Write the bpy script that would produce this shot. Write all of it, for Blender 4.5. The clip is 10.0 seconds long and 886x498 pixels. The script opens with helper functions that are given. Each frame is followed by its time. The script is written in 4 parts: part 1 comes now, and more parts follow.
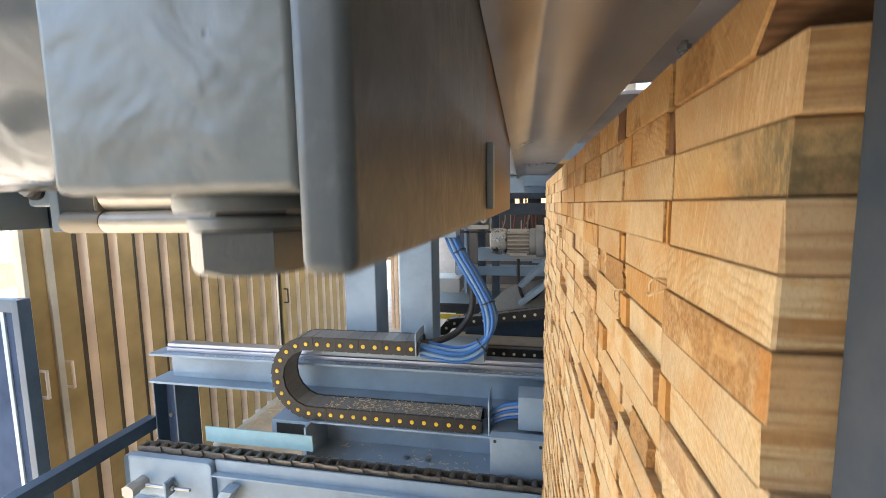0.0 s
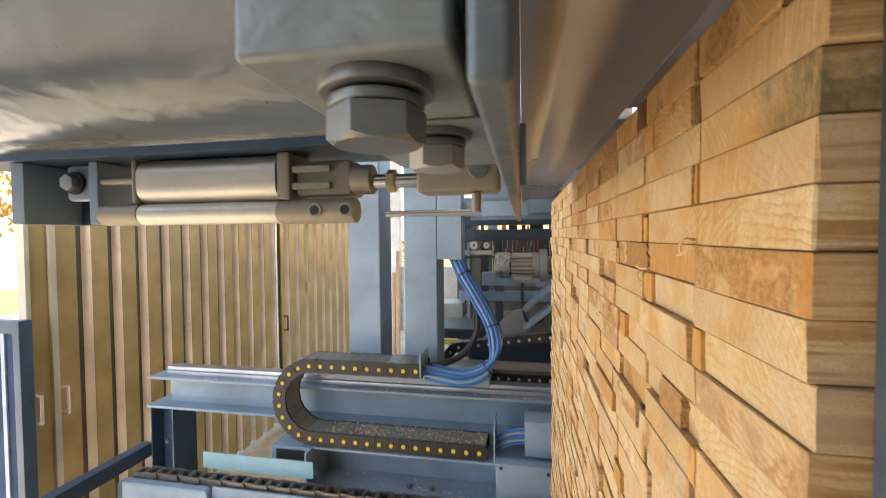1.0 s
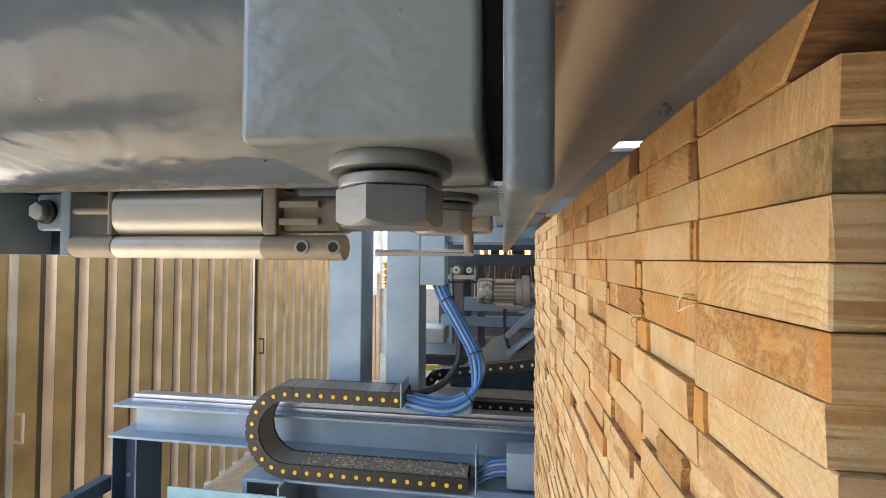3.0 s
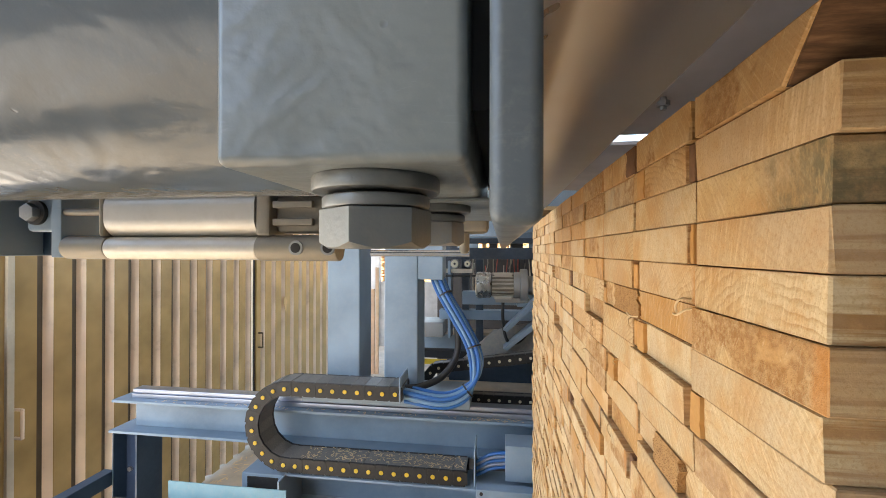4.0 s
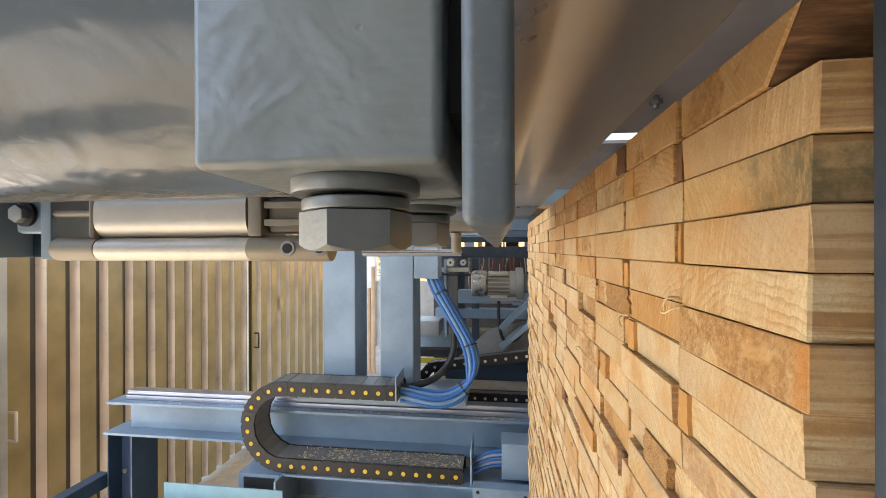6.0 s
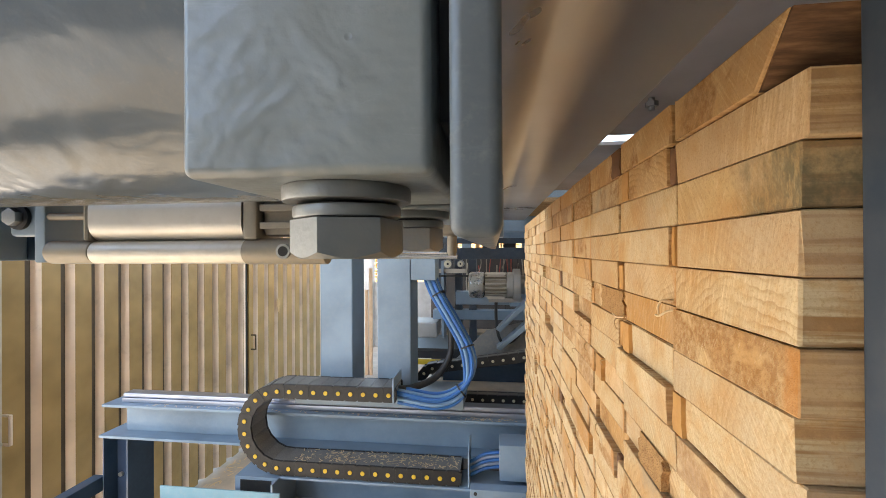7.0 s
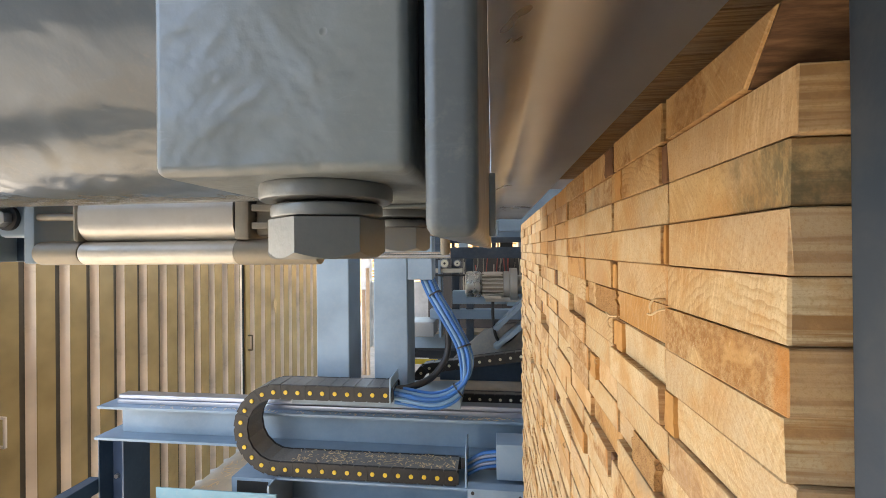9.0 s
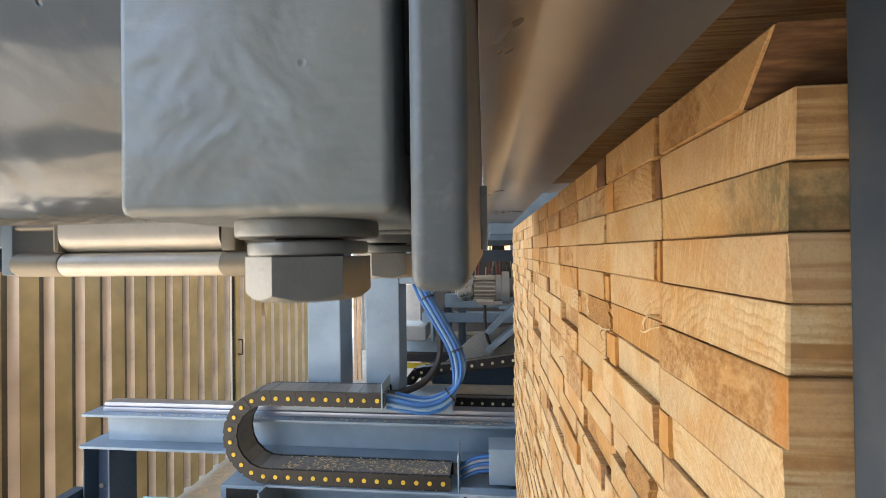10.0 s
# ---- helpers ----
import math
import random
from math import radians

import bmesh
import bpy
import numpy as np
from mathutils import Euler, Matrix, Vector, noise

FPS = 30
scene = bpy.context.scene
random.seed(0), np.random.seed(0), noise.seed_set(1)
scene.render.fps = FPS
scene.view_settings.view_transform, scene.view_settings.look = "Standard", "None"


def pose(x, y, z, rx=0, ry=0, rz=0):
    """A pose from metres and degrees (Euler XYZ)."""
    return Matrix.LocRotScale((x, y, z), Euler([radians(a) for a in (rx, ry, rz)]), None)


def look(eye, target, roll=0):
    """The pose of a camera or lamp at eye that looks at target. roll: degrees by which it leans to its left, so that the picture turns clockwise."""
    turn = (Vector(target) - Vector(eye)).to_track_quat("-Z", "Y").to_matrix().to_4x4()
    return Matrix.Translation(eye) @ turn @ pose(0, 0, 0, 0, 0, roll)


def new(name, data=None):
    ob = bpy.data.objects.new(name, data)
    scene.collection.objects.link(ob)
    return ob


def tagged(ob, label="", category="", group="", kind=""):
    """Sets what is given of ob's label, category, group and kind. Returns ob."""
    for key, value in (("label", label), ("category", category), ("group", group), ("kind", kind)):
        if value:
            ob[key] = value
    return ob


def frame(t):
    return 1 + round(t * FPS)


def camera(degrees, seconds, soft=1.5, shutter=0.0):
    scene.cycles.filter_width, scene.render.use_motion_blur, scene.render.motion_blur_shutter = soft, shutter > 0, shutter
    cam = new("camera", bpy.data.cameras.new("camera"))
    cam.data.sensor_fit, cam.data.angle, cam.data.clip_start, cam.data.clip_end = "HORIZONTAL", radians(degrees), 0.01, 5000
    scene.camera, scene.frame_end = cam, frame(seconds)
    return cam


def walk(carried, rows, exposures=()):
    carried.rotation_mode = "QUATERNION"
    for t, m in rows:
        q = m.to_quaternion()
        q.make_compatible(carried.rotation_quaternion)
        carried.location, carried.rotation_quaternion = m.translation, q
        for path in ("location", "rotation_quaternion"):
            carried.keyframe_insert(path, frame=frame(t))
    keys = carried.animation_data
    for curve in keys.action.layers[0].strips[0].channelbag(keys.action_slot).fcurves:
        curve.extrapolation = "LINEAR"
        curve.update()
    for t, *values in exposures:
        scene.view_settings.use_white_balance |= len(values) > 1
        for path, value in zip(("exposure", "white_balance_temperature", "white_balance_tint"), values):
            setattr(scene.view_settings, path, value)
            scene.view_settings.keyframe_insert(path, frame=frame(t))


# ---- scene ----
cam = camera(93.4, 10.0, 0.8, 0.5)
ROWS = [
    (0, -0.0655, -0.1208, 2.3220, 83.97, 0.89, 10.76),
    (0.5, -0.0671, -0.1289, 2.2957, 84.05, 1.20, 10.49),
    (1, -0.0853, -0.1416, 2.2876, 88.23, 0.49, 10.73),
    (1.5, -0.0970, -0.1431, 2.3008, 91.53, -0.40, 10.57),
    (2, -0.0990, -0.1401, 2.3020, 91.92, -0.57, 9.65),
    (3.5, -0.0929, -0.1342, 2.3051, 90.63, -0.30, 7.89),
    (4, -0.0928, -0.1324, 2.3091, 90.20, -0.10, 7.96),
    (4.5, -0.0908, -0.1324, 2.3091, 90.00, -0.00, 7.97),
    (5, -0.0908, -0.1334, 2.3090, 90.00, 0.00, 7.85),
    (5.5, -0.0898, -0.1324, 2.3091, 90.00, 0.11, 7.68),
    (7, -0.0878, -0.1324, 2.3110, 90.19, 0.33, 7.12),
    (7.5, -0.0848, -0.1314, 2.3100, 90.24, 0.33, 7.10),
    (8, -0.0848, -0.1304, 2.3110, 90.16, 0.44, 7.04),
    (8.5, -0.0858, -0.1304, 2.3111, 90.07, 0.54, 6.95),
    (9, -0.0848, -0.1304, 2.3110, 90.12, 0.55, 6.75),
    (9.5, -0.0838, -0.1294, 2.3110, 90.15, 0.66, 6.35),
    (10, -0.0846, -0.1257, 2.3182, 90.39, 0.69, 5.66),
]
walk(cam, [(t, pose(x, y, z, rx, ry, rz)) for t, x, y, z, rx, ry, rz in ROWS], [(0.0, 2.84, 7300, 10), (0.4, 2.76, 7850, 10), (1.0, 2.60, 7850, 10), (1.5, 2.64, 7350, 10), (4.0, 2.70, 7300, 10), (10.0, 2.74, 7300, 10)])

# ---------------------------------------------------------------- light
FLOOR = 0.155
world = bpy.data.worlds.new("world")
scene.world = world
world.use_nodes = True
wn = world.node_tree.nodes
sky = wn.new("ShaderNodeTexSky")
sky.sky_type, sky.sun_disc = "NISHITA", False
sky.sun_elevation, sky.sun_rotation = radians(49), radians(176)
wn["Background"].inputs["Strength"].default_value = 0.15
world.node_tree.links.new(sky.outputs[0], wn["Background"].inputs["Color"])
sun = new("sun", bpy.data.lights.new("sun", "SUN"))
sun.data.energy, sun.data.angle, sun.data.color = 4.5, radians(0.6), (1.0, 0.91, 0.78)
sun.matrix_world = look((0.5, -6.6, 7.6), (0, 0, 0))


# ---------------------------------------------------------------- materials
def shader(name, rough=0.5, metal=0.0):
    m = bpy.data.materials.new(name)
    m.use_nodes = True
    nt = m.node_tree
    b = nt.nodes["Principled BSDF"]
    b.inputs["Roughness"].default_value, b.inputs["Metallic"].default_value = rough, metal
    return m, nt, b


def node(nt, kind, **values):
    n = nt.nodes.new(kind)
    for key, v in values.items():
        n.inputs[key.replace("_", " ")].default_value = v
    return n


def ramp(nt, fac, stops):
    r = nt.nodes.new("ShaderNodeValToRGB")
    while len(r.color_ramp.elements) < len(stops):
        r.color_ramp.elements.new(0.5)
    for e, (p, c) in zip(r.color_ramp.elements, stops):
        e.position, e.color = p, (*c, 1)
    nt.links.new(fac, r.inputs[0])
    return r.outputs[0]


def blend(nt, fac, a, b, mode="MIX"):
    n = nt.nodes.new("ShaderNodeMix")
    n.data_type, n.blend_type = "RGBA", mode
    for socket, v in ((n.inputs[0], fac), (n.inputs[6], a), (n.inputs[7], b)):
        if isinstance(v, (int, float)):
            socket.default_value = v
        elif isinstance(v, tuple):
            socket.default_value = (*v, 1)
        else:
            nt.links.new(v, socket)
    return n.outputs[2]


def maths(nt, op, a, b=0.0, c=0.0):
    n = nt.nodes.new("ShaderNodeMath")
    n.operation = op
    for socket, v in zip(n.inputs, (a, b, c)):
        if isinstance(v, (int, float)):
            socket.default_value = v
        else:
            nt.links.new(v, socket)
    return n.outputs[0]


def coords(nt, scale=(1, 1, 1)):
    c = nt.nodes.new("ShaderNodeTexCoord")
    m = nt.nodes.new("ShaderNodeMapping")
    m.inputs["Scale"].default_value = scale
    nt.links.new(c.outputs["Object"], m.inputs[0])
    return m.outputs[0]


def fuzz(nt, vec, scale, detail=4.0, rough=0.55, distort=0.0):
    n = node(nt, "ShaderNodeTexNoise", Scale=scale, Detail=detail, Roughness=rough, Distortion=distort)
    nt.links.new(vec, n.inputs["Vector"])
    return n.outputs[0]


def relief(nt, b, height, strength, dist):
    n = node(nt, "ShaderNodeBump", Strength=strength, Distance=dist)
    nt.links.new(height, n.inputs["Height"])
    nt.links.new(n.outputs[0], b.inputs["Normal"])


def paint(name, base, rough=0.42, dust=(0.42, 0.38, 0.32), dusty=0.35, grain=60.0, bump=0.15, metal=0.0, depth=0.0004):
    """Sprayed steel: slow tint changes, fine orange peel, a film of sawdust and scuffs."""
    m, nt, b = shader(name, rough, metal)
    v = coords(nt)
    slow = fuzz(nt, v, 4.0, 3.0)
    fine = fuzz(nt, v, grain, 5.0, 0.65)
    dark = tuple(c * 0.78 for c in base)
    lite = tuple(min(1.0, c * 1.15 + 0.01) for c in base)
    col = ramp(nt, slow, [(0.3, dark), (0.7, lite)])
    film = maths(nt, "MULTIPLY", ramp(nt, fine, [(0.45, (0, 0, 0)), (0.75, (1, 1, 1))]), dusty)
    col = blend(nt, film, col, dust)
    nt.links.new(col, b.inputs["Base Color"])
    nt.links.new(maths(nt, "MULTIPLY_ADD", fine, 0.25, rough - 0.12), b.inputs["Roughness"])
    relief(nt, b, fuzz(nt, v, grain * 5, 2.0), bump, depth)
    return m


def sprayed(name, base, rough, lumps, depth, pits=0.5, spec=0.5, dust=(0.40, 0.38, 0.33), dusty=0.3):
    """Thick machine enamel over rough steel: lumpy gloss, hairline scratches, small chipped pits and dust."""
    m, nt, b = shader(name, rough)
    b.inputs["Specular IOR Level"].default_value = spec
    v = coords(nt)
    slow = fuzz(nt, v, 9.0, 4.0, 0.6)
    col = ramp(nt, slow, [(0.3, tuple(c * 0.86 for c in base)), (0.7, tuple(c * 1.12 for c in base))])
    speck = fuzz(nt, v, 420.0, 3.0, 0.7)
    film = maths(nt, "MULTIPLY", ramp(nt, speck, [(0.5, (0, 0, 0)), (0.8, (1, 1, 1))]), maths(nt, "MULTIPLY", ramp(nt, fuzz(nt, v, 26.0, 5.0, 0.7), [(0.42, (0, 0, 0)), (0.72, (1, 1, 1))]), dusty))
    col = blend(nt, film, col, dust)
    scratch = fuzz(nt, coords(nt, (40.0, 40.0, 300.0)), 1.0, 5.0, 0.7, 0.6)
    col = blend(nt, maths(nt, "MULTIPLY", ramp(nt, scratch, [(0.62, (0, 0, 0)), (0.70, (1, 1, 1))]), 0.22), col, tuple(min(1.0, c * 1.9) for c in base))
    cell = node(nt, "ShaderNodeTexVoronoi", Scale=70.0)
    nt.links.new(v, cell.inputs["Vector"])
    chip = ramp(nt, cell.outputs["Distance"], [(0.05, (pits, pits, pits)), (0.085, (0, 0, 0))])
    chip = maths(nt, "MULTIPLY", chip, ramp(nt, fuzz(nt, v, 30.0, 2.0), [(0.58, (0, 0, 0)), (0.63, (1, 1, 1))]))
    col = blend(nt, chip, col, (0.03, 0.03, 0.028))
    nt.links.new(col, b.inputs["Base Color"])
    nt.links.new(maths(nt, "MULTIPLY_ADD", fuzz(nt, v, 75.0, 5.0, 0.65), 0.30, rough - 0.15), b.inputs["Roughness"])
    lump = maths(nt, "ADD", fuzz(nt, coords(nt, (0.7, 1, 1)), lumps, 3.0, 0.55, 0.4), maths(nt, "MULTIPLY", fuzz(nt, v, lumps * 6, 3.0, 0.7), 0.05))
    relief(nt, b, maths(nt, "SUBTRACT", lump, maths(nt, "MULTIPLY", chip, 0.5)), 1.0, depth)
    return m


def timber(name, tones, mossy=0.0, banded=0.9, ringed=0.0, torn=0.0):
    """Sawn softwood: rings on the ends, long grain on the sides, saw streaks and a tone of its own for each board."""
    m, nt, b = shader(name, 0.75)
    b.inputs["Specular IOR Level"].default_value = 0.25
    info = nt.nodes.new("ShaderNodeObjectInfo").outputs["Random"]
    geo = nt.nodes.new("ShaderNodeNewGeometry")
    rnd = maths(nt, "FRACT", maths(nt, "ADD", info, geo.outputs["Random Per Island"]))
    tc = nt.nodes.new("ShaderNodeTexCoord")
    face = nt.nodes.new("ShaderNodeSeparateXYZ")
    nt.links.new(tc.outputs["Normal"], face.inputs[0])
    end = maths(nt, "ABSOLUTE", face.outputs[0])
    shift = nt.nodes.new("ShaderNodeCombineXYZ")
    nt.links.new(maths(nt, "MULTIPLY", rnd, 37.0), shift.inputs[0])
    nt.links.new(maths(nt, "MULTIPLY_ADD", maths(nt, "FRACT", maths(nt, "MULTIPLY", rnd, 7.3)), 0.3, -0.15), shift.inputs[1])
    nt.links.new(maths(nt, "MULTIPLY_ADD", maths(nt, "FRACT", maths(nt, "MULTIPLY", rnd, 13.7)), 0.16, 0.02), shift.inputs[2])
    add = nt.nodes.new("ShaderNodeVectorMath")
    nt.links.new(tc.outputs["Object"], add.inputs[0])
    nt.links.new(shift.outputs[0], add.inputs[1])
    here = add.outputs[0]

    def stretched(scale, turn):
        mp = nt.nodes.new("ShaderNodeMapping")
        mp.vector_type = "TEXTURE"
        mp.inputs["Rotation"].default_value = turn
        mp.inputs["Scale"].default_value = scale
        nt.links.new(here, mp.inputs[0])
        return mp.outputs[0]

    grainv = stretched((16.0, 1, 1), (0, 0, 0))
    sep = nt.nodes.new("ShaderNodeSeparateXYZ")
    nt.links.new(grainv, sep.inputs[0])
    rad = maths(nt, "SQRT", maths(nt, "ADD", maths(nt, "POWER", maths(nt, "ABSOLUTE", sep.outputs[1]), 2.0), maths(nt, "POWER", maths(nt, "ABSOLUTE", sep.outputs[2]), 2.0)))
    rad = maths(nt, "ADD", rad, maths(nt, "MULTIPLY", fuzz(nt, grainv, 16.0, 4.0), 0.022))
    rad = maths(nt, "ADD", rad, maths(nt, "MULTIPLY", fuzz(nt, here, 50.0, 3.0, 0.6), 0.006))
    rad = maths(nt, "ADD", rad, maths(nt, "MULTIPLY", fuzz(nt, grainv, 90.0, 2.0), 0.004))
    rings = maths(nt, "FRACT", maths(nt, "MULTIPLY", rad, 250.0))
    late = ramp(nt, rings, [(0.0, (0, 0, 0)), (0.55, (0.2, 0.2, 0.2)), (0.9, (1, 1, 1)), (1.0, (0.15, 0.15, 0.15))])
    tone = ramp(nt, rnd, tones)
    # heartwood and sapwood drift slowly over a board
    col = blend(nt, ramp(nt, fuzz(nt, grainv, 26.0, 3.0), [(0.46, (0, 0, 0)), (0.66, (0.8, 0.8, 0.8))]), tone, (0.52, 0.285, 0.103))
    strong = maths(nt, "MULTIPLY", ramp(nt, maths(nt, "FRACT", maths(nt, "MULTIPLY", rnd, 23.1)), [(0.2, (0.08, 0.08, 0.08)), (0.5, (0.35, 0.35, 0.35)), (1.0, (0.9, 0.9, 0.9))]), ramp(nt, fuzz(nt, here, 30.0, 2.0), [(0.35, (0.1, 0.1, 0.1)), (0.65, (1, 1, 1))]))
    strong = maths(nt, "MAXIMUM", strong, maths(nt, "MULTIPLY", ramp(nt, fuzz(nt, here, 34.0, 4.0, 0.65), [(0.36, (0.1, 0.1, 0.1)), (0.6, (1, 1, 1))]), ringed))
    col = blend(nt, maths(nt, "MULTIPLY", late, strong), col, (0.36, 0.19, 0.07))
    # brown long-grain bands on the sides
    long_grain = fuzz(nt, stretched((30.0, 1, 1), (0, 0, 0)), 230.0, 4.0, 0.65)
    bands = maths(nt, "MULTIPLY", ramp(nt, long_grain, [(0.45, (0, 0, 0)), (0.56, (1, 1, 1))]), maths(nt, "MULTIPLY", maths(nt, "SUBTRACT", 1.0, end), banded))
    col = blend(nt, bands, col, (0.34, 0.175, 0.065))
    # torn fibres left by the saw, steep on one board and flat on the next
    streak_a = fuzz(nt, stretched((1, 0.09, 1.4), (radians(-38), 0, 0)), 75.0, 3.0, 0.65)
    streak_b = fuzz(nt, stretched((1, 0.10, 1.4), (radians(12), 0, 0)), 70.0, 3.0, 0.65)
    pick = maths(nt, "GREATER_THAN", maths(nt, "FRACT", maths(nt, "MULTIPLY", rnd, 5.7)), 0.45)
    streak = blend(nt, pick, streak_a, streak_b)
    zone = ramp(nt, fuzz(nt, here, 18.0, 3.0), [(0.4, (0.15, 0.15, 0.15)), (0.65, (1, 1, 1))])
    lit = maths(nt, "MULTIPLY", maths(nt, "MULTIPLY", ramp(nt, streak, [(0.5, (0, 0, 0)), (0.66, (1, 1, 1))]), zone), maths(nt, "MULTIPLY", end, 0.42))
    col = blend(nt, lit, col, (0.9, 0.72, 0.43))
    sunk = maths(nt, "MULTIPLY", maths(nt, "MULTIPLY", ramp(nt, streak, [(0.34, (1, 1, 1)), (0.47, (0, 0, 0))]), zone), maths(nt, "MULTIPLY", end, 0.28))
    col = blend(nt, sunk, col, (0.416, 0.235, 0.086))
    mott = fuzz(nt, here, 85.0, 5.0, 0.7)
    col = blend(nt, ramp(nt, mott, [(0.48, (0, 0, 0)), (0.70, (0.65, 0.65, 0.65))]), col, (0.572, 0.32, 0.125))
    # torn brown zones where the saw has ripped the fibres, and pale loose fibres
    reach = 0.58 - 0.12 * torn
    ripped = ramp(nt, fuzz(nt, here, 24.0, 4.0, 0.6, 0.3), [(reach - 0.02, (0, 0, 0)), (reach + 0.03, (1, 1, 1))])
    ripped = maths(nt, "MULTIPLY", maths(nt, "MULTIPLY", ripped, end), ramp(nt, fuzz(nt, here, 260.0, 4.0, 0.75), [(0.38, (0.25, 0.25, 0.25)), (0.60, (0.95, 0.95, 0.95))]))
    if not torn:
        ripped = maths(nt, "MULTIPLY", ripped, maths(nt, "GREATER_THAN", maths(nt, "FRACT", maths(nt, "MULTIPLY", rnd, 17.3)), 0.5))
    col = blend(nt, ripped, col, (0.33, 0.155, 0.048))
    fibre = fuzz(nt, stretched((1, 0.35, 2.2), (radians(25), 0, 0)), 240.0, 3.0, 0.7)
    col = blend(nt, maths(nt, "MULTIPLY", ramp(nt, fibre, [(0.60, (0, 0, 0)), (0.72, (1, 1, 1))]), maths(nt, "MULTIPLY", end, 0.3)), col, (0.88, 0.73, 0.48))
    col = blend(nt, ramp(nt, fuzz(nt, here, 14.0, 5.0, 0.65), [(0.45, (0, 0, 0)), (0.68, (0.55, 0.55, 0.55))]), col, (0.50, 0.375, 0.245))
    grit = fuzz(nt, here, 900.0, 3.0, 0.7)
    col = blend(nt, maths(nt, "MULTIPLY", ramp(nt, grit, [(0.5, (0, 0, 0)), (0.72, (1, 1, 1))]), 0.55), col, (0.395, 0.22, 0.0817))
    # blue stain, resin along one edge, and moss on weathered boards
    stain = fuzz(nt, here, 11.0, 5.0, 0.6)
    col = blend(nt, ramp(nt, stain, [(0.63, (0, 0, 0)), (0.73, (0.6, 0.6, 0.6))]), col, (0.27, 0.25, 0.19))
    own = nt.nodes.new("ShaderNodeSeparateXYZ")
    nt.links.new(tc.outputs["Object"], own.inputs[0])
    rim = maths(nt, "MULTIPLY_ADD", fuzz(nt, here, 60.0, 4.0), 0.016, own.outputs[1])
    resin = maths(nt, "MULTIPLY", maths(nt, "MULTIPLY", ramp(nt, maths(nt, "MULTIPLY", rim, 10.0), [(0.11, (1, 1, 1)), (0.155, (0, 0, 0))]), end), maths(nt, "MULTIPLY", maths(nt, "GREATER_THAN", maths(nt, "FRACT", maths(nt, "MULTIPLY", rnd, 3.9)), 0.45), 0.6))
    col = blend(nt, resin, col, (0.499, 0.2, 0.043))
    if mossy:
        far = maths(nt, "MULTIPLY_ADD", fuzz(nt, here, 45.0, 5.0, 0.7), 0.07, own.outputs[1])
        grown = ramp(nt, maths(nt, "MULTIPLY", far, 10.0), [(0.40, (mossy, mossy, mossy)), (0.72, (0, 0, 0))])
        blot = maths(nt, "MULTIPLY", grown, ramp(nt, fuzz(nt, stretched((1, 0.3, 1), (0, 0, 0)), 60.0, 5.0, 0.75), [(0.36, (0.25, 0.25, 0.25)), (0.58, (1, 1, 1))]))
        col = blend(nt, blot, col, (0.13, 0.112, 0.062))
    nt.links.new(col, b.inputs["Base Color"])
    h = maths(nt, "ADD", maths(nt, "MULTIPLY", grit, 0.5), maths(nt, "MULTIPLY", maths(nt, "MULTIPLY", streak, end), 1.0))
    h = maths(nt, "ADD", maths(nt, "MULTIPLY", h, 0.5), maths(nt, "MULTIPLY", fuzz(nt, here, 150.0, 4.0, 0.6), 0.5))
    h = maths(nt, "SUBTRACT", h, maths(nt, "MULTIPLY", ripped, 0.5))
    relief(nt, b, h, 0.45, 0.0011)
    return m


TONES = [(0.0, (0.60, 0.43, 0.235)), (0.14, (0.63, 0.475, 0.275)), (0.28, (0.68, 0.545, 0.335)), (0.42, (0.57, 0.40, 0.21)),
         (0.56, (0.65, 0.505, 0.30)), (0.7, (0.66, 0.52, 0.31)), (0.80, (0.54, 0.36, 0.175)), (0.9, (0.62, 0.455, 0.265)), (1.0, (0.69, 0.555, 0.335))]
WOOD = timber("sawn_pine", TONES)
AMBER = timber("amber_pine", [(0.0, (0.60, 0.39, 0.19)), (0.3, (0.65, 0.44, 0.24)), (0.6, (0.58, 0.36, 0.17)), (1.0, (0.66, 0.46, 0.255))])
BROWN = timber("brown_pine", [(0.0, (0.478, 0.24, 0.0731)), (0.4, (0.572, 0.31, 0.107)), (0.7, (0.437, 0.215, 0.0688)), (1.0, (0.562, 0.33, 0.129))], 0.0, 0.8)
MOSSY = timber("weathered_pine", [(0.0, (0.624, 0.43, 0.206)), (0.5, (0.707, 0.5, 0.249)), (1.0, (0.645, 0.44, 0.215))], 0.85)
RINGED = timber("ringed_pine", [(0.0, (0.54, 0.40, 0.225)), (0.5, (0.60, 0.455, 0.26)), (1.0, (0.53, 0.37, 0.195))], 0.0, 0.9, 0.55)
RIPPED = timber("torn_pine", [(0.0, (0.58, 0.40, 0.205)), (0.5, (0.62, 0.45, 0.25)), (1.0, (0.56, 0.37, 0.18))], 0.0, 0.9, 0.0, 1.0)
TORNWOOD = paint("torn_brown_wood", (0.42, 0.225, 0.078), 0.85, (0.20, 0.09, 0.028), 0.75, 170.0, 1.0, 0.0, 0.0015)
PALEFIBRE = paint("pale_wood_fibre", (0.74, 0.56, 0.33), 0.8, (0.6, 0.42, 0.22), 0.3, 90.0, 0.2)
WOODS = [WOOD, AMBER, BROWN, MOSSY, RINGED, RIPPED]
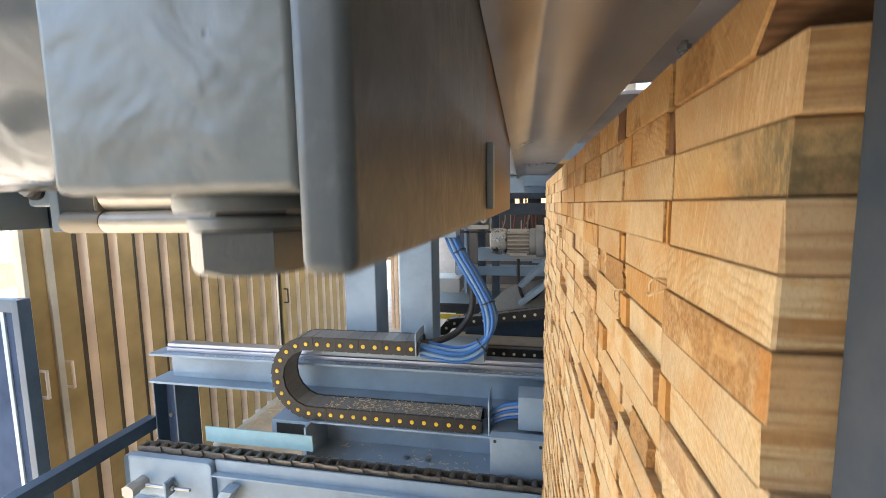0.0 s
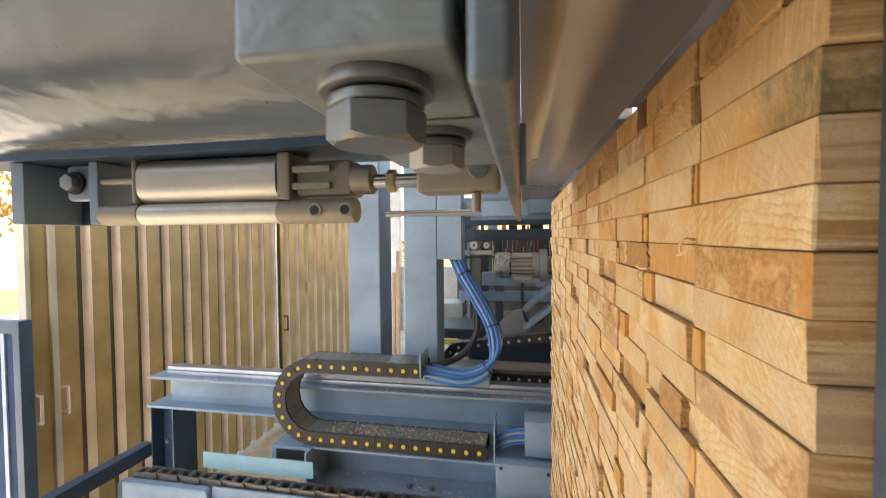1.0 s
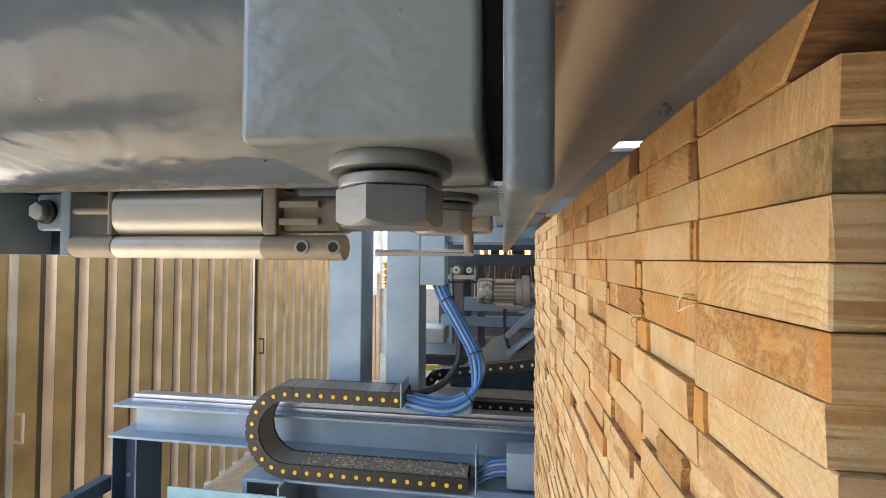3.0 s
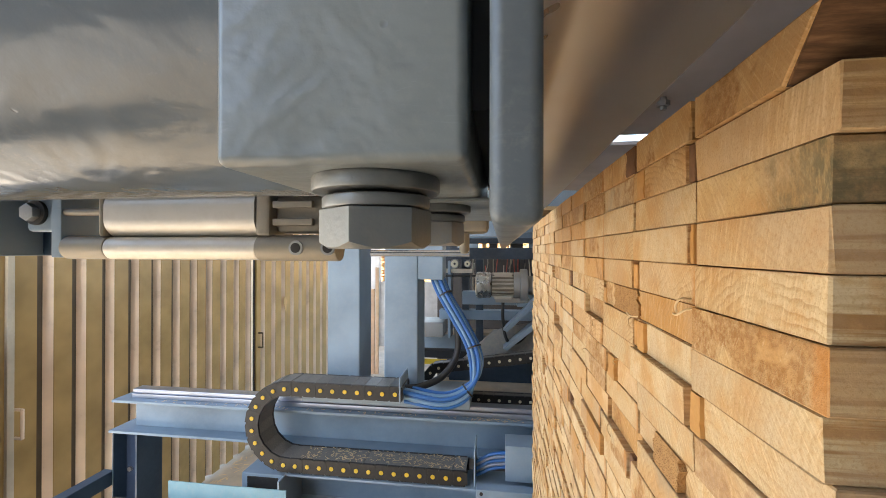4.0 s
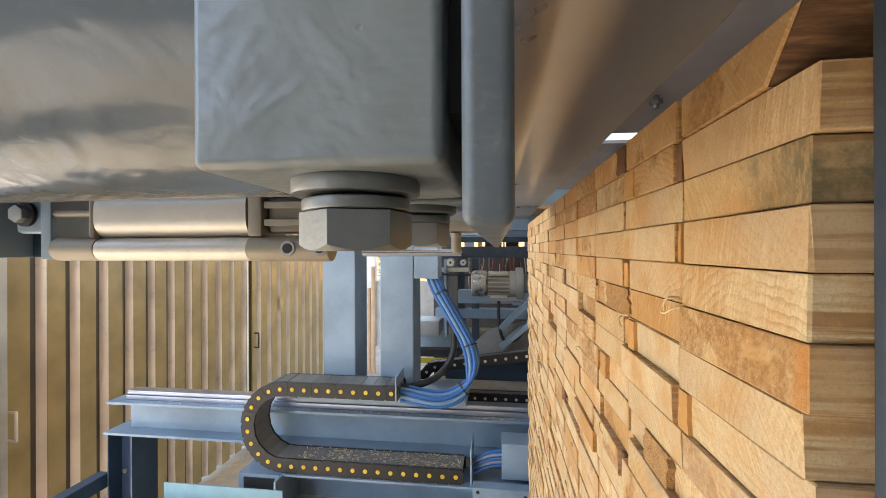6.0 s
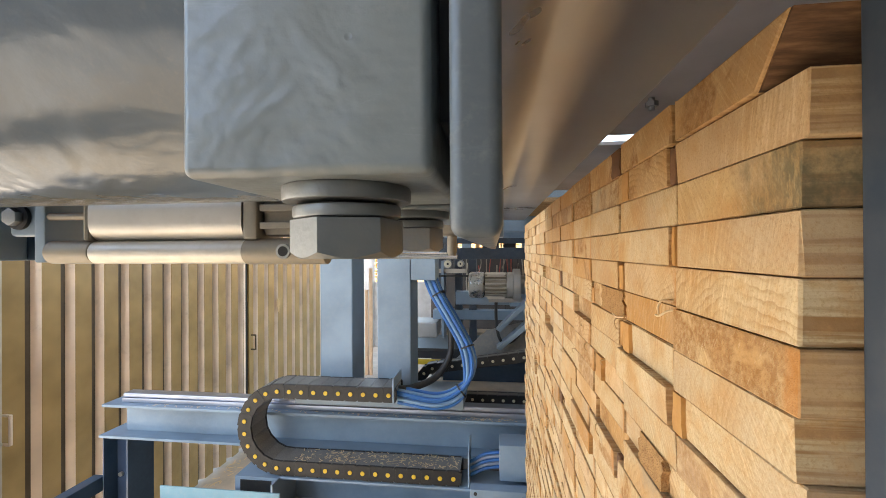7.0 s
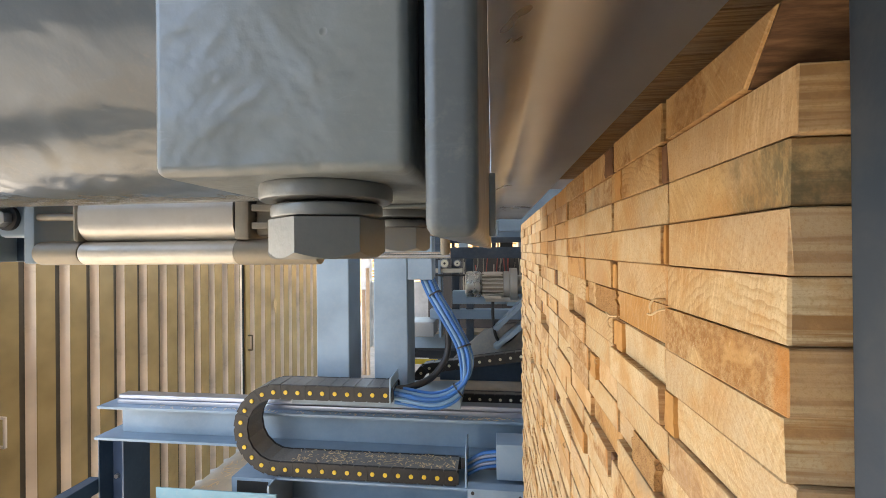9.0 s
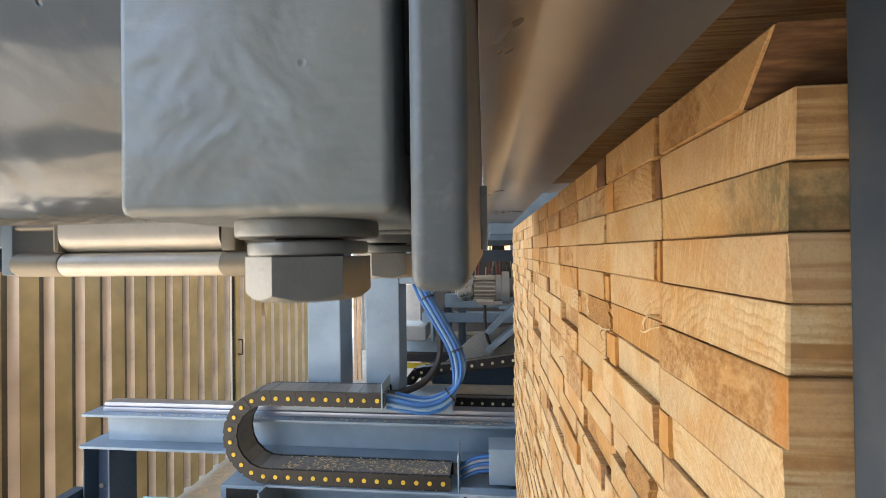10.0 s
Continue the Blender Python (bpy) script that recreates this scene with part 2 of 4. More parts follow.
NAMED = {(0, 0): 1, (0, 1): 1, (0, 2): 1, (1, 0): 1, (1, 1): 1, (2, 0): 3, (2, 1): 0, (3, 0): 0, (3, 1): 0, (4, 0): 0, (4, 1): 0, (5, 0): 5, (5, 1): 2, (5, 2): 5, (6, 0): 4, (6, 1): 0, (7, 0): 4, (7, 1): 0, (8, 0): 5, (8, 1): 4, (9, 0): 4, (10, 0): 1, (11, 0): 4}
RESIN = paint("orange_resin_wood", (0.56, 0.29, 0.085), 0.6, (0.36, 0.16, 0.045), 0.6, 70.0, 0.5)
BARK = paint("bark", (0.16, 0.075, 0.034), 0.8, (0.34, 0.17, 0.08), 0.6, 60.0, 0.6, 0.0, 0.001)
WANE, bark_nodes, bark_shader = shader("inner_bark", 0.75)
bark_nodes.links.new(ramp(bark_nodes, fuzz(bark_nodes, coords(bark_nodes, (0.12, 1, 1)), 210.0, 5.0, 0.65), [(0.34, (0.06, 0.026, 0.012)), (0.5, (0.165, 0.08, 0.035)), (0.66, (0.30, 0.155, 0.07))]), bark_shader.inputs["Base Color"])
relief(bark_nodes, bark_shader, fuzz(bark_nodes, coords(bark_nodes, (0.2, 1, 1)), 300.0, 4.0, 0.7), 0.6, 0.001)
BLUE = paint("blue_grey_paint", (0.212, 0.295, 0.375), 0.38, (0.38, 0.40, 0.40), 0.16)
CONVBLUE = paint("conveyor_blue_paint", (0.168, 0.248, 0.328), 0.42, (0.34, 0.36, 0.38), 0.16)
# Dark blue of rails and panels; also gives the beam legs their shade.
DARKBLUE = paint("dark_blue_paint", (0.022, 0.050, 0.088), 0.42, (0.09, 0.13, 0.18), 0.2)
MATTBLUE = paint("matt_navy_paint", (0.020, 0.040, 0.085), 0.85, (0.05, 0.07, 0.11), 0.2)
MATTBLUE.node_tree.nodes["Principled BSDF"].inputs["Specular IOR Level"].default_value = 0.15
TEAL = paint("pale_teal_paint", (0.20, 0.38, 0.45), 0.5, (0.45, 0.45, 0.42), 0.25)
GREY = sprayed("machine_grey_paint", (0.170, 0.192, 0.195), 0.34, 62.0, 0.0015, 0.5, 0.65)
GLOSS = sprayed("glossy_grey_paint", (0.105, 0.132, 0.158), 0.19, 26.0, 0.0024, 0.8, 0.31, (0.40, 0.36, 0.30), 0.2)
BARGREY = sprayed("dark_grey_enamel", (0.10, 0.118, 0.128), 0.36, 60.0, 0.0009)
PLATE = paint("smooth_dark_plate", (0.60, 0.635, 0.70), 0.30, (0.40, 0.37, 0.34), 0.0, 4.0, 0.02, 0.68)
PLATE.node_tree.nodes["Principled BSDF"].inputs["Specular IOR Level"].default_value = 0.8
BOLTZINC = paint("dull_bolt_zinc", (0.20, 0.21, 0.21), 0.42, (0.30, 0.28, 0.24), 0.30, 110.0, 0.3, 0.75)
GROUNDSTEEL = paint("ground_rail_steel", (0.40, 0.43, 0.50), 0.34, (0.45, 0.40, 0.32), 0.0, 20.0, 0.03, 0.8)
GUSSET = paint("dusty_grey_steel", (0.26, 0.27, 0.27), 0.5, (0.46, 0.42, 0.34), 0.5, 60.0, 0.2)
TORN = paint("torn_sheet_edge", (0.50, 0.33, 0.15), 0.5, (0.2, 0.13, 0.06), 0.5, 40.0, 0.4)
SLATE = paint("slate_paint", (0.033, 0.050, 0.072), 0.45, (0.2, 0.2, 0.18), 0.15)
RUSTY = paint("resin_stained_steel", (0.15, 0.115, 0.09), 0.42, (0.40, 0.25, 0.10), 0.85, 90.0, 0.4)
ZINC = paint("zinc_steel", (0.33, 0.34, 0.34), 0.36, (0.26, 0.25, 0.22), 0.45, 160.0, 0.2, 0.9)
DULLZINC = paint("dusty_zinc_steel", (0.36, 0.36, 0.35), 0.5, (0.42, 0.36, 0.27), 0.5, 160.0, 0.2, 0.6)
BRASS = paint("yellow_chromate_steel", (0.50, 0.40, 0.22), 0.4, (0.3, 0.25, 0.2), 0.4, 160.0, 0.2, 0.8)
ALU = paint("anodised_aluminium", (0.60, 0.57, 0.51), 0.45, (0.45, 0.40, 0.33), 0.3, 90.0, 0.1, 0.55)
CASTALU = paint("cast_aluminium", (0.30, 0.27, 0.22), 0.55, (0.40, 0.34, 0.25), 0.4, 120.0, 0.3, 0.5)
CHROME = paint("chromed_rod", (0.75, 0.75, 0.75), 0.18, (0.4, 0.38, 0.35), 0.15, 80.0, 0.05, 1.0)
BLACK = paint("black_plastic", (0.008, 0.008, 0.009), 0.5, (0.20, 0.16, 0.12), 0.08, 50.0, 0.2)
CHAINTOP = paint("dusty_chain_cover", (0.17, 0.168, 0.16), 0.55, (0.36, 0.33, 0.28), 0.45, 240.0, 0.3)
YELLOW = paint("yellow_plastic", (0.72, 0.47, 0.03), 0.45, (0.4, 0.3, 0.1), 0.2)
IVORY = paint("ivory_plastic", (0.7, 0.66, 0.5), 0.45, (0.4, 0.3, 0.1), 0.2)
BLUEHOSE = paint("blue_hose", (0.012, 0.115, 0.36), 0.4, (0.2, 0.25, 0.35), 0.08)
PALEHOSE = paint("pale_blue_hose", (0.13, 0.26, 0.41), 0.4, (0.3, 0.3, 0.32), 0.2)
FANSTEEL = paint("bright_fan_cover", (0.50, 0.53, 0.54), 0.28, (0.4, 0.38, 0.3), 0.03, 40.0, 0.05, 0.85)
PALEBOARD = paint("planed_pale_wood", (0.62, 0.44, 0.29), 0.6, (0.45, 0.26, 0.13), 0.5, 25.0, 0.2)
GREYHOSE = paint("grey_hose", (0.19, 0.24, 0.32), 0.4, (0.4, 0.36, 0.3), 0.3)
CHAINSTEEL = paint("oiled_chain_steel", (0.14, 0.13, 0.12), 0.40, (0.34, 0.29, 0.22), 0.4, 120.0, 0.3, 0.7)
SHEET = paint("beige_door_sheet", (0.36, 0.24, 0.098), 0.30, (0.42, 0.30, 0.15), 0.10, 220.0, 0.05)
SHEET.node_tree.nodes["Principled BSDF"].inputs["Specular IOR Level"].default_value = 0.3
# Groove floors take this as painted shade; a grab handle uses it too.
SHADEBROWN = paint("groove_shade_and_handle_brown", (0.08, 0.052, 0.026), 0.5, (0.16, 0.11, 0.06), 0.3)
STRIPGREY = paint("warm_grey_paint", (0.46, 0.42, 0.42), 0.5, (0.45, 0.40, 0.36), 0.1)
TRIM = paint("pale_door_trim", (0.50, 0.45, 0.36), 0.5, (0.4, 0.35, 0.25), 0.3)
# Groove flanks take this as painted light; the grab handles use it too.
LITPALE = paint("lit_flank_and_handle_paint", (0.86, 0.71, 0.59), 0.30, (0.60, 0.48, 0.36), 0.25, 8.0, 0.1)
CONCRETE = paint("dusty_concrete", (0.51, 0.43, 0.33), 0.6, (0.66, 0.54, 0.38), 0.6, 18.0, 0.5)
YARD = paint("pale_yard_concrete", (0.50, 0.48, 0.45), 0.9, (0.6, 0.56, 0.5), 0.4, 3.0, 0.4)
ASPHALT = paint("asphalt", (0.06, 0.06, 0.062), 0.9, (0.12, 0.115, 0.11), 0.4, 12.0, 0.4)
ROOFING = paint("roof_sheet", (0.42, 0.42, 0.42), 0.6, (0.4, 0.38, 0.34), 0.3, 6.0, 0.1)
LEAFY = paint("autumn_leaves", (0.30, 0.14, 0.03), 0.8, (0.20, 0.16, 0.04), 0.6, 5.0, 0.3)
TARP = paint("white_wrapping", (0.75, 0.75, 0.74), 0.5, (0.6, 0.58, 0.55), 0.2, 5.0, 0.2)
REDWIRE = paint("red_cable", (0.35, 0.04, 0.02), 0.5)
CABGREY = paint("brown_grey_machine_paint", (0.055, 0.05, 0.05), 0.6, (0.12, 0.09, 0.06), 0.4)
DARKROOM = paint("dark_paint_and_gap_shade", (0.012, 0.012, 0.014), 0.7, (0.06, 0.045, 0.03), 0.3)

# ---------------------------------------------------------------- building helpers
SPOT = {}


def thing(name, at, label, category, group="", kind=""):
    e = new(name)
    e.empty_display_size = 0.05
    e.location = at
    SPOT[e.name] = Vector(at)
    return tagged(e, label, category, group, kind)


def level_faces(me):
    """Shades the large faces flat and lets the small bevels between them turn, as on pressed or milled steel."""
    round_vert = [[] for v in me.vertices]
    for p in me.polygons:
        for v in p.vertices:
            round_vert[v].append((p.normal.copy(), p.area))
    normals = []
    for p in me.polygons:
        for v in p.vertices:
            n = Vector()
            for other, area in round_vert[v]:
                if other.dot(p.normal) > 0.8:
                    n += other * area
            normals.append(n.normalized() if n.length > 0 else p.normal.copy())
    me.normals_split_custom_set(normals)


def link(name, bm, mat, parent=None, label="", smooth=True, keep=None):
    """One mesh object from a bmesh in world metres, under its thing or part."""
    me = bpy.data.meshes.new(name)
    bm.normal_update()
    bm.to_mesh(me)
    bm.free()
    for m in mat if isinstance(mat, (list, tuple)) else [mat]:
        me.materials.append(m)
    if smooth:
        for p in me.polygons:
            p.use_smooth = True
        me.set_sharp_from_angle(angle=radians(32))
        if len(me.polygons) < 3000:
            level_faces(me)
    ob = new(name, me)
    if parent:
        ob.parent = parent
        ob.matrix_parent_inverse = Matrix.Translation(-SPOT.get(parent.name, Vector()))
    if label:
        ob["label"] = label
    return ob


part = link


def box(x0, x1, y0, y1, z0, z1, bevel=0.002, seg=2, bm=None, slot=0):
    own = bm or bmesh.new()
    piece = bmesh.new()
    bmesh.ops.create_cube(piece, size=1)
    for v in piece.verts:
        v.co = Vector(((x0 + x1) / 2 + v.co.x * (x1 - x0), (y0 + y1) / 2 + v.co.y * (y1 - y0), (z0 + z1) / 2 + v.co.z * (z1 - z0)))
    if bevel > 0:
        bmesh.ops.bevel(piece, geom=piece.edges[:], offset=bevel, segments=seg, affect="EDGES", profile=0.5)
    if slot:
        for f in piece.faces:
            f.material_index = slot
    return merge(own, piece)


def merge(own, piece):
    table = {}
    for v in piece.verts:
        table[v] = own.verts.new(v.co)
    for f in piece.faces:
        g = own.faces.new([table[v] for v in f.verts])
        g.material_index = f.material_index
    piece.free()
    return own


def rod(a, b, r, seg=24, bevel=0.0, bm=None, r2=None):
    """A round bar from a to b."""
    own = bm or bmesh.new()
    a, b = Vector(a), Vector(b)
    piece = bmesh.new()
    d = b - a
    bmesh.ops.create_cone(piece, cap_ends=True, segments=seg, radius1=r, radius2=r if r2 is None else r2, depth=d.length)
    if bevel > 0:
        rim = [e for e in piece.edges if abs(abs(e.verts[0].co.z) - d.length / 2) < 1e-6 and abs(e.verts[0].co.z - e.verts[1].co.z) < 1e-6]
        bmesh.ops.bevel(piece, geom=rim, offset=bevel, segments=2, affect="EDGES", profile=0.5)
    piece.transform(Matrix.Translation((a + b) / 2) @ d.to_track_quat("Z", "Y").to_matrix().to_4x4())
    return merge(own, piece)


def prism(points, axis, lo, hi, bevel=0.0, bm=None):
    """A profile drawn in the two other axes (in order x, y, z) and drawn out along axis."""
    own = bm or bmesh.new()
    piece = bmesh.new()

    def at(p, h):
        p = list(p)
        p.insert("xyz".index(axis), h)
        return piece.verts.new(p)

    a, b = [at(p, lo) for p in points], [at(p, hi) for p in points]
    piece.faces.new(a)
    piece.faces.new(b[::-1])
    n = len(points)
    for i in range(n):
        piece.faces.new((a[i], b[i], b[(i + 1) % n], a[(i + 1) % n]))
    bmesh.ops.recalc_face_normals(piece, faces=piece.faces[:])
    if bevel > 0:
        bmesh.ops.bevel(piece, geom=piece.edges[:], offset=bevel, segments=2, affect="EDGES", profile=0.5, clamp_overlap=True)
    return merge(own, piece)


def hexagon(cx, cy, z0, z1, flats, turn=0.0, bm=None):
    """A hexagon head with the turned chamfer of its lower face."""
    own = bm or bmesh.new()
    piece = bmesh.new()
    seg, rc = 48, flats * 0.485
    low, mid, top = [], [], []
    for i in range(seg):
        a = 2 * math.pi * i / seg
        off = (a + math.pi / 6) % (math.pi / 3) - math.pi / 6
        r = min(flats / 2 / math.cos(off), flats * 0.571)
        u, w = math.cos(turn + math.pi / 6 + a), math.sin(turn + math.pi / 6 + a)
        low.append(piece.verts.new((cx + rc * u, cy + rc * w, z0)))
        mid.append(piece.verts.new((cx + r * u, cy + r * w, z0 + (r - rc) * 0.75)))
        top.append(piece.verts.new((cx + r * u, cy + r * w, z1)))
    piece.faces.new(low[::-1])
    piece.faces.new(top)
    for i in range(seg):
        j = (i + 1) % seg
        piece.faces.new((low[i], low[j], mid[j], mid[i]))
        piece.faces.new((mid[i], mid[j], top[j], top[i]))
    return merge(own, piece)


def hose(points, r, seg=10, steps=8, bm=None):
    """A bent round hose through the points."""
    own = bm or bmesh.new()
    pts = [Vector(p) for p in points]
    ext = [2 * pts[0] - pts[1], *pts, 2 * pts[-1] - pts[-2]]
    path = []
    for i in range(1, len(ext) - 2):
        p0, p1, p2, p3 = ext[i - 1:i + 3]
        for k in range(steps):
            u = k / steps
            path.append(0.5 * ((2 * p1) + (p2 - p0) * u + (2 * p0 - 5 * p1 + 4 * p2 - p3) * u * u + (3 * p1 - p0 - 3 * p2 + p3) * u ** 3))
    path.append(pts[-1])
    side = None
    rings = []
    for i, p in enumerate(path):
        d = (path[min(i + 1, len(path) - 1)] - path[max(i - 1, 0)]).normalized()
        if side is None:
            side = d.orthogonal().normalized()
        side = (side - d * side.dot(d)).normalized()
        up = d.cross(side)
        rings.append([own.verts.new(p + r * (math.cos(2 * math.pi * k / seg) * side + math.sin(2 * math.pi * k / seg) * up)) for k in range(seg)])
    for a, b in zip(rings, rings[1:]):
        for k in range(seg):
            own.faces.new((a[k], a[(k + 1) % seg], b[(k + 1) % seg], b[k]))
    own.faces.new(rings[0][::-1])
    own.faces.new(rings[-1])
    return own


def structure(ob, label, category):
    return tagged(ob, label, category, kind="structure")


# ---------------------------------------------------------------- the hall and the yard
g = bmesh.new()
bmesh.ops.create_grid(g, x_segments=2, y_segments=2, size=1500)
for v in g.verts:
    v.co.z = FLOOR - 0.02
structure(link("ground", g, YARD, smooth=False), "pale concrete yard outside the hall", "ground")
structure(link("floor", box(-2.9, 7.0, -1.8, 9.0, FLOOR - 0.015, FLOOR, 0), CONCRETE, smooth=False), "concrete hall floor covered with sawdust", "floor")
# Unseen dark ground, added to darken the arm's reflection and reduce bounce light.
structure(link("road", box(-30, 20, -40, -3.1, FLOOR - 0.10, FLOOR - 0.004, 0), ASPHALT, smooth=False), "unseen dark ground added to dim reflection and bounce light", "road")
# Unseen dark sheet, added to give the arm's reflection a dark band.
mat = link("dark_floor_sheet", box(-3.6, -1.9, -0.50, 0.24, FLOOR + 0.0005, FLOOR + 0.012, 0.003), BLACK)
tagged(mat, "unseen black sheet on the floor for the arm's reflection", "mat")
# Unseen roof; its edges are set to keep direct sun off the machine.
structure(link("ceiling", box(-3.2, 7.2, -3.3, 9.2, 5.6, 5.75, 0), ROOFING, smooth=False), "unseen grey hall roof sized to cut sun and sky", "ceiling")
# Unseen wall added to block southern light from the gripper.
structure(link("blocker_south", box(-1.25, 7.0, -1.75, -1.6, FLOOR, 5.6, 0), ROOFING, smooth=False), "unseen grey wall added to block light from behind", "wall")
# Unseen wall added to darken the machine's right sides; open further back.
structure(link("blocker_east", box(7.0, 7.15, -1.6, 3.0, FLOOR, 5.6, 0), ROOFING, smooth=False), "unseen grey wall added to block light from the east", "wall")
structure(link("wall_north", box(-2.8, 6.8, 9.0, 9.12, FLOOR, 1.6, 0), ROOFING, smooth=False), "grey sheet metal wall below an open band", "wall")
for k, x in enumerate((-2.9, 2.0, 6.9)):
    structure(link("column_%d" % (k + 1), box(x - 0.1, x + 0.1, 8.9, 9.1, FLOOR, 5.6, 0.004), ROOFING), "grey steel hall column", "column")
structure(link("wall_west", box(-2.96, -2.90, 6.3, 7.2, FLOOR, 5.6, 0), SHEET, smooth=False), "beige sheet metal hall wall", "wall")
structure(link("lintel", box(-2.96, -2.84, 1.69, 6.3, 4.4, 5.6, 0.01), SHEET), "beige sheet metal band above the folding door", "wall")

WALLX = -2.8


def ribbed_leaf(y0, y1, first, pitch=0.195):
    """A door leaf of trapezoid sheet: wide pans with grooves whose far flanks face the viewer, lit and shaded by
    colour.
    """
    line = [(WALLX, y0)]
    y = first
    while y + 0.01 < y1:
        if y > y0 + 0.11:
            line += [(WALLX, y - 0.098), (WALLX - 0.044, y - 0.086), (WALLX - 0.044, y - 0.034), (WALLX - 0.004, y - 0.003), (WALLX, y)]
        y += pitch
    line.append((WALLX, y1))
    bm = bmesh.new()
    lo = [bm.verts.new((x, yy, FLOOR + 0.03)) for x, yy in line]
    hi = [bm.verts.new((x, yy, 4.4)) for x, yy in line]
    for i in range(len(line) - 1):
        bm.faces.new((lo[i], lo[i + 1], hi[i + 1], hi[i]))
    bm.faces.ensure_lookup_table()
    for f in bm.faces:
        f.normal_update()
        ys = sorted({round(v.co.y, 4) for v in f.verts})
        # Pale flanks and dark groove floors put their light and shade into colour.
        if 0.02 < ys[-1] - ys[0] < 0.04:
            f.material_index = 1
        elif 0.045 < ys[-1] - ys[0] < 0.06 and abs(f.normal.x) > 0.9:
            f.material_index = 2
    back = bmesh.ops.extrude_face_region(bm, geom=bm.faces[:])
    for v in back["geom"]:
        if isinstance(v, bmesh.types.BMVert):
            v.co.x -= 0.05
    bmesh.ops.recalc_face_normals(bm, faces=bm.faces[:])
    return bm


def grab_handle(y, z, parent, mat=None):
    pts = [(WALLX, y, z - 0.08), (WALLX + 0.045, y, z - 0.08), (WALLX + 0.05, y, z - 0.07), (WALLX + 0.05, y, z + 0.07), (WALLX + 0.045, y, z + 0.08), (WALLX, y, z + 0.08)]
    part("handle", hose(pts, 0.0085, 8, 3), mat or LITPALE, parent, "bent round-bar grab handle")


door = thing("door_1", (WALLX, 3.0, FLOOR), "beige folding door of ribbed sheet metal, partly open", "door", kind="structure")
part("edge_leaf", box(WALLX - 0.04, WALLX, 1.715, 1.8115, FLOOR + 0.03, 4.4, 0.004), SHEET, door, "narrow flat beige end leaf")
part("edge_trim", box(WALLX - 0.045, WALLX + 0.012, 1.69, 1.715, FLOOR + 0.03, 4.4, 0.003), TRIM, door)
part("seam_trim", box(WALLX - 0.03, WALLX + 0.016, 1.812, 1.8490, FLOOR + 0.03, 4.4, 0.004), TRIM, door)
part("leaf", ribbed_leaf(1.851, 4.13, 2.0703, 0.2024), [SHEET, LITPALE, SHADEBROWN], door, "ribbed beige leaf", smooth=False)
part("far_leaf", ribbed_leaf(4.20, 6.3, 4.378, 0.224), [SHEET, LITPALE, SHADEBROWN], door, "ribbed beige leaf", smooth=False)
part("seam_bar", box(WALLX - 0.05, WALLX - 0.02, 4.13, 4.20, FLOOR + 0.03, 4.4, 0.003), DARKROOM, door)
grab_handle(1.722, 1.325, door)
grab_handle(1.862, 1.33, door)
grab_handle(4.24, 1.297, door, SHADEBROWN)

patch = bmesh.new()
ring = [patch.verts.new((WALLX + 0.004, 4.82 + 0.036 * math.cos(a) * (1 + 0.35 * math.sin(3 * a)), 1.63 + 0.10 * math.sin(a) * (1 + 0.25 * math.cos(2 * a + 1)))) for a in [2 * math.pi * i / 18 for i in range(18)]]
patch.faces.new(ring)
solid = bmesh.ops.extrude_face_region(patch, geom=patch.faces[:])
for v in solid["geom"]:
    if isinstance(v, bmesh.types.BMVert):
        v.co.x += 0.004
bmesh.ops.recalc_face_normals(patch, faces=patch.faces[:])
part("filler_patch", patch, TORN, door, "torn pale brown patch on the sheet", smooth=False)

# ---------------------------------------------------------------- timber stack
LAYER, TOP, DEEP, LONG = 0.0203, 2.3835, 1.135, 2.4
rng = random.Random(4)
board_mesh = {}


def board_data(width, kind, wood=0):
    """One sawn board; its sawn end lies at x = 0 and it runs towards +x."""
    key = (round(width, 3), kind, wood)
    if key not in board_mesh:
        q = random.Random(int(width * 1000) + wood)
        h = LAYER - 0.0004
        bm = bmesh.new()
        if kind == "wane":
            bm = prism([(0.021, -h / 2), (width, -h / 2), (width, h / 2), (0.005, h / 2)], "x", 0, LONG, 0.0008, bm)
        else:
            box(0, LONG, 0.0003, width - 0.0003, -h / 2, h / 2, 0.0005, 1, bm)
        for v in bm.verts:
            if v.co.x < 0.1:
                v.co.x += q.uniform(-0.0006, 0.0006)
        me = bpy.data.meshes.new("board")
        bm.normal_update()
        bm.to_mesh(me)
        bm.free()
        me.materials.append(WOODS[wood])
        board_mesh[key] = me
    return board_mesh[key]


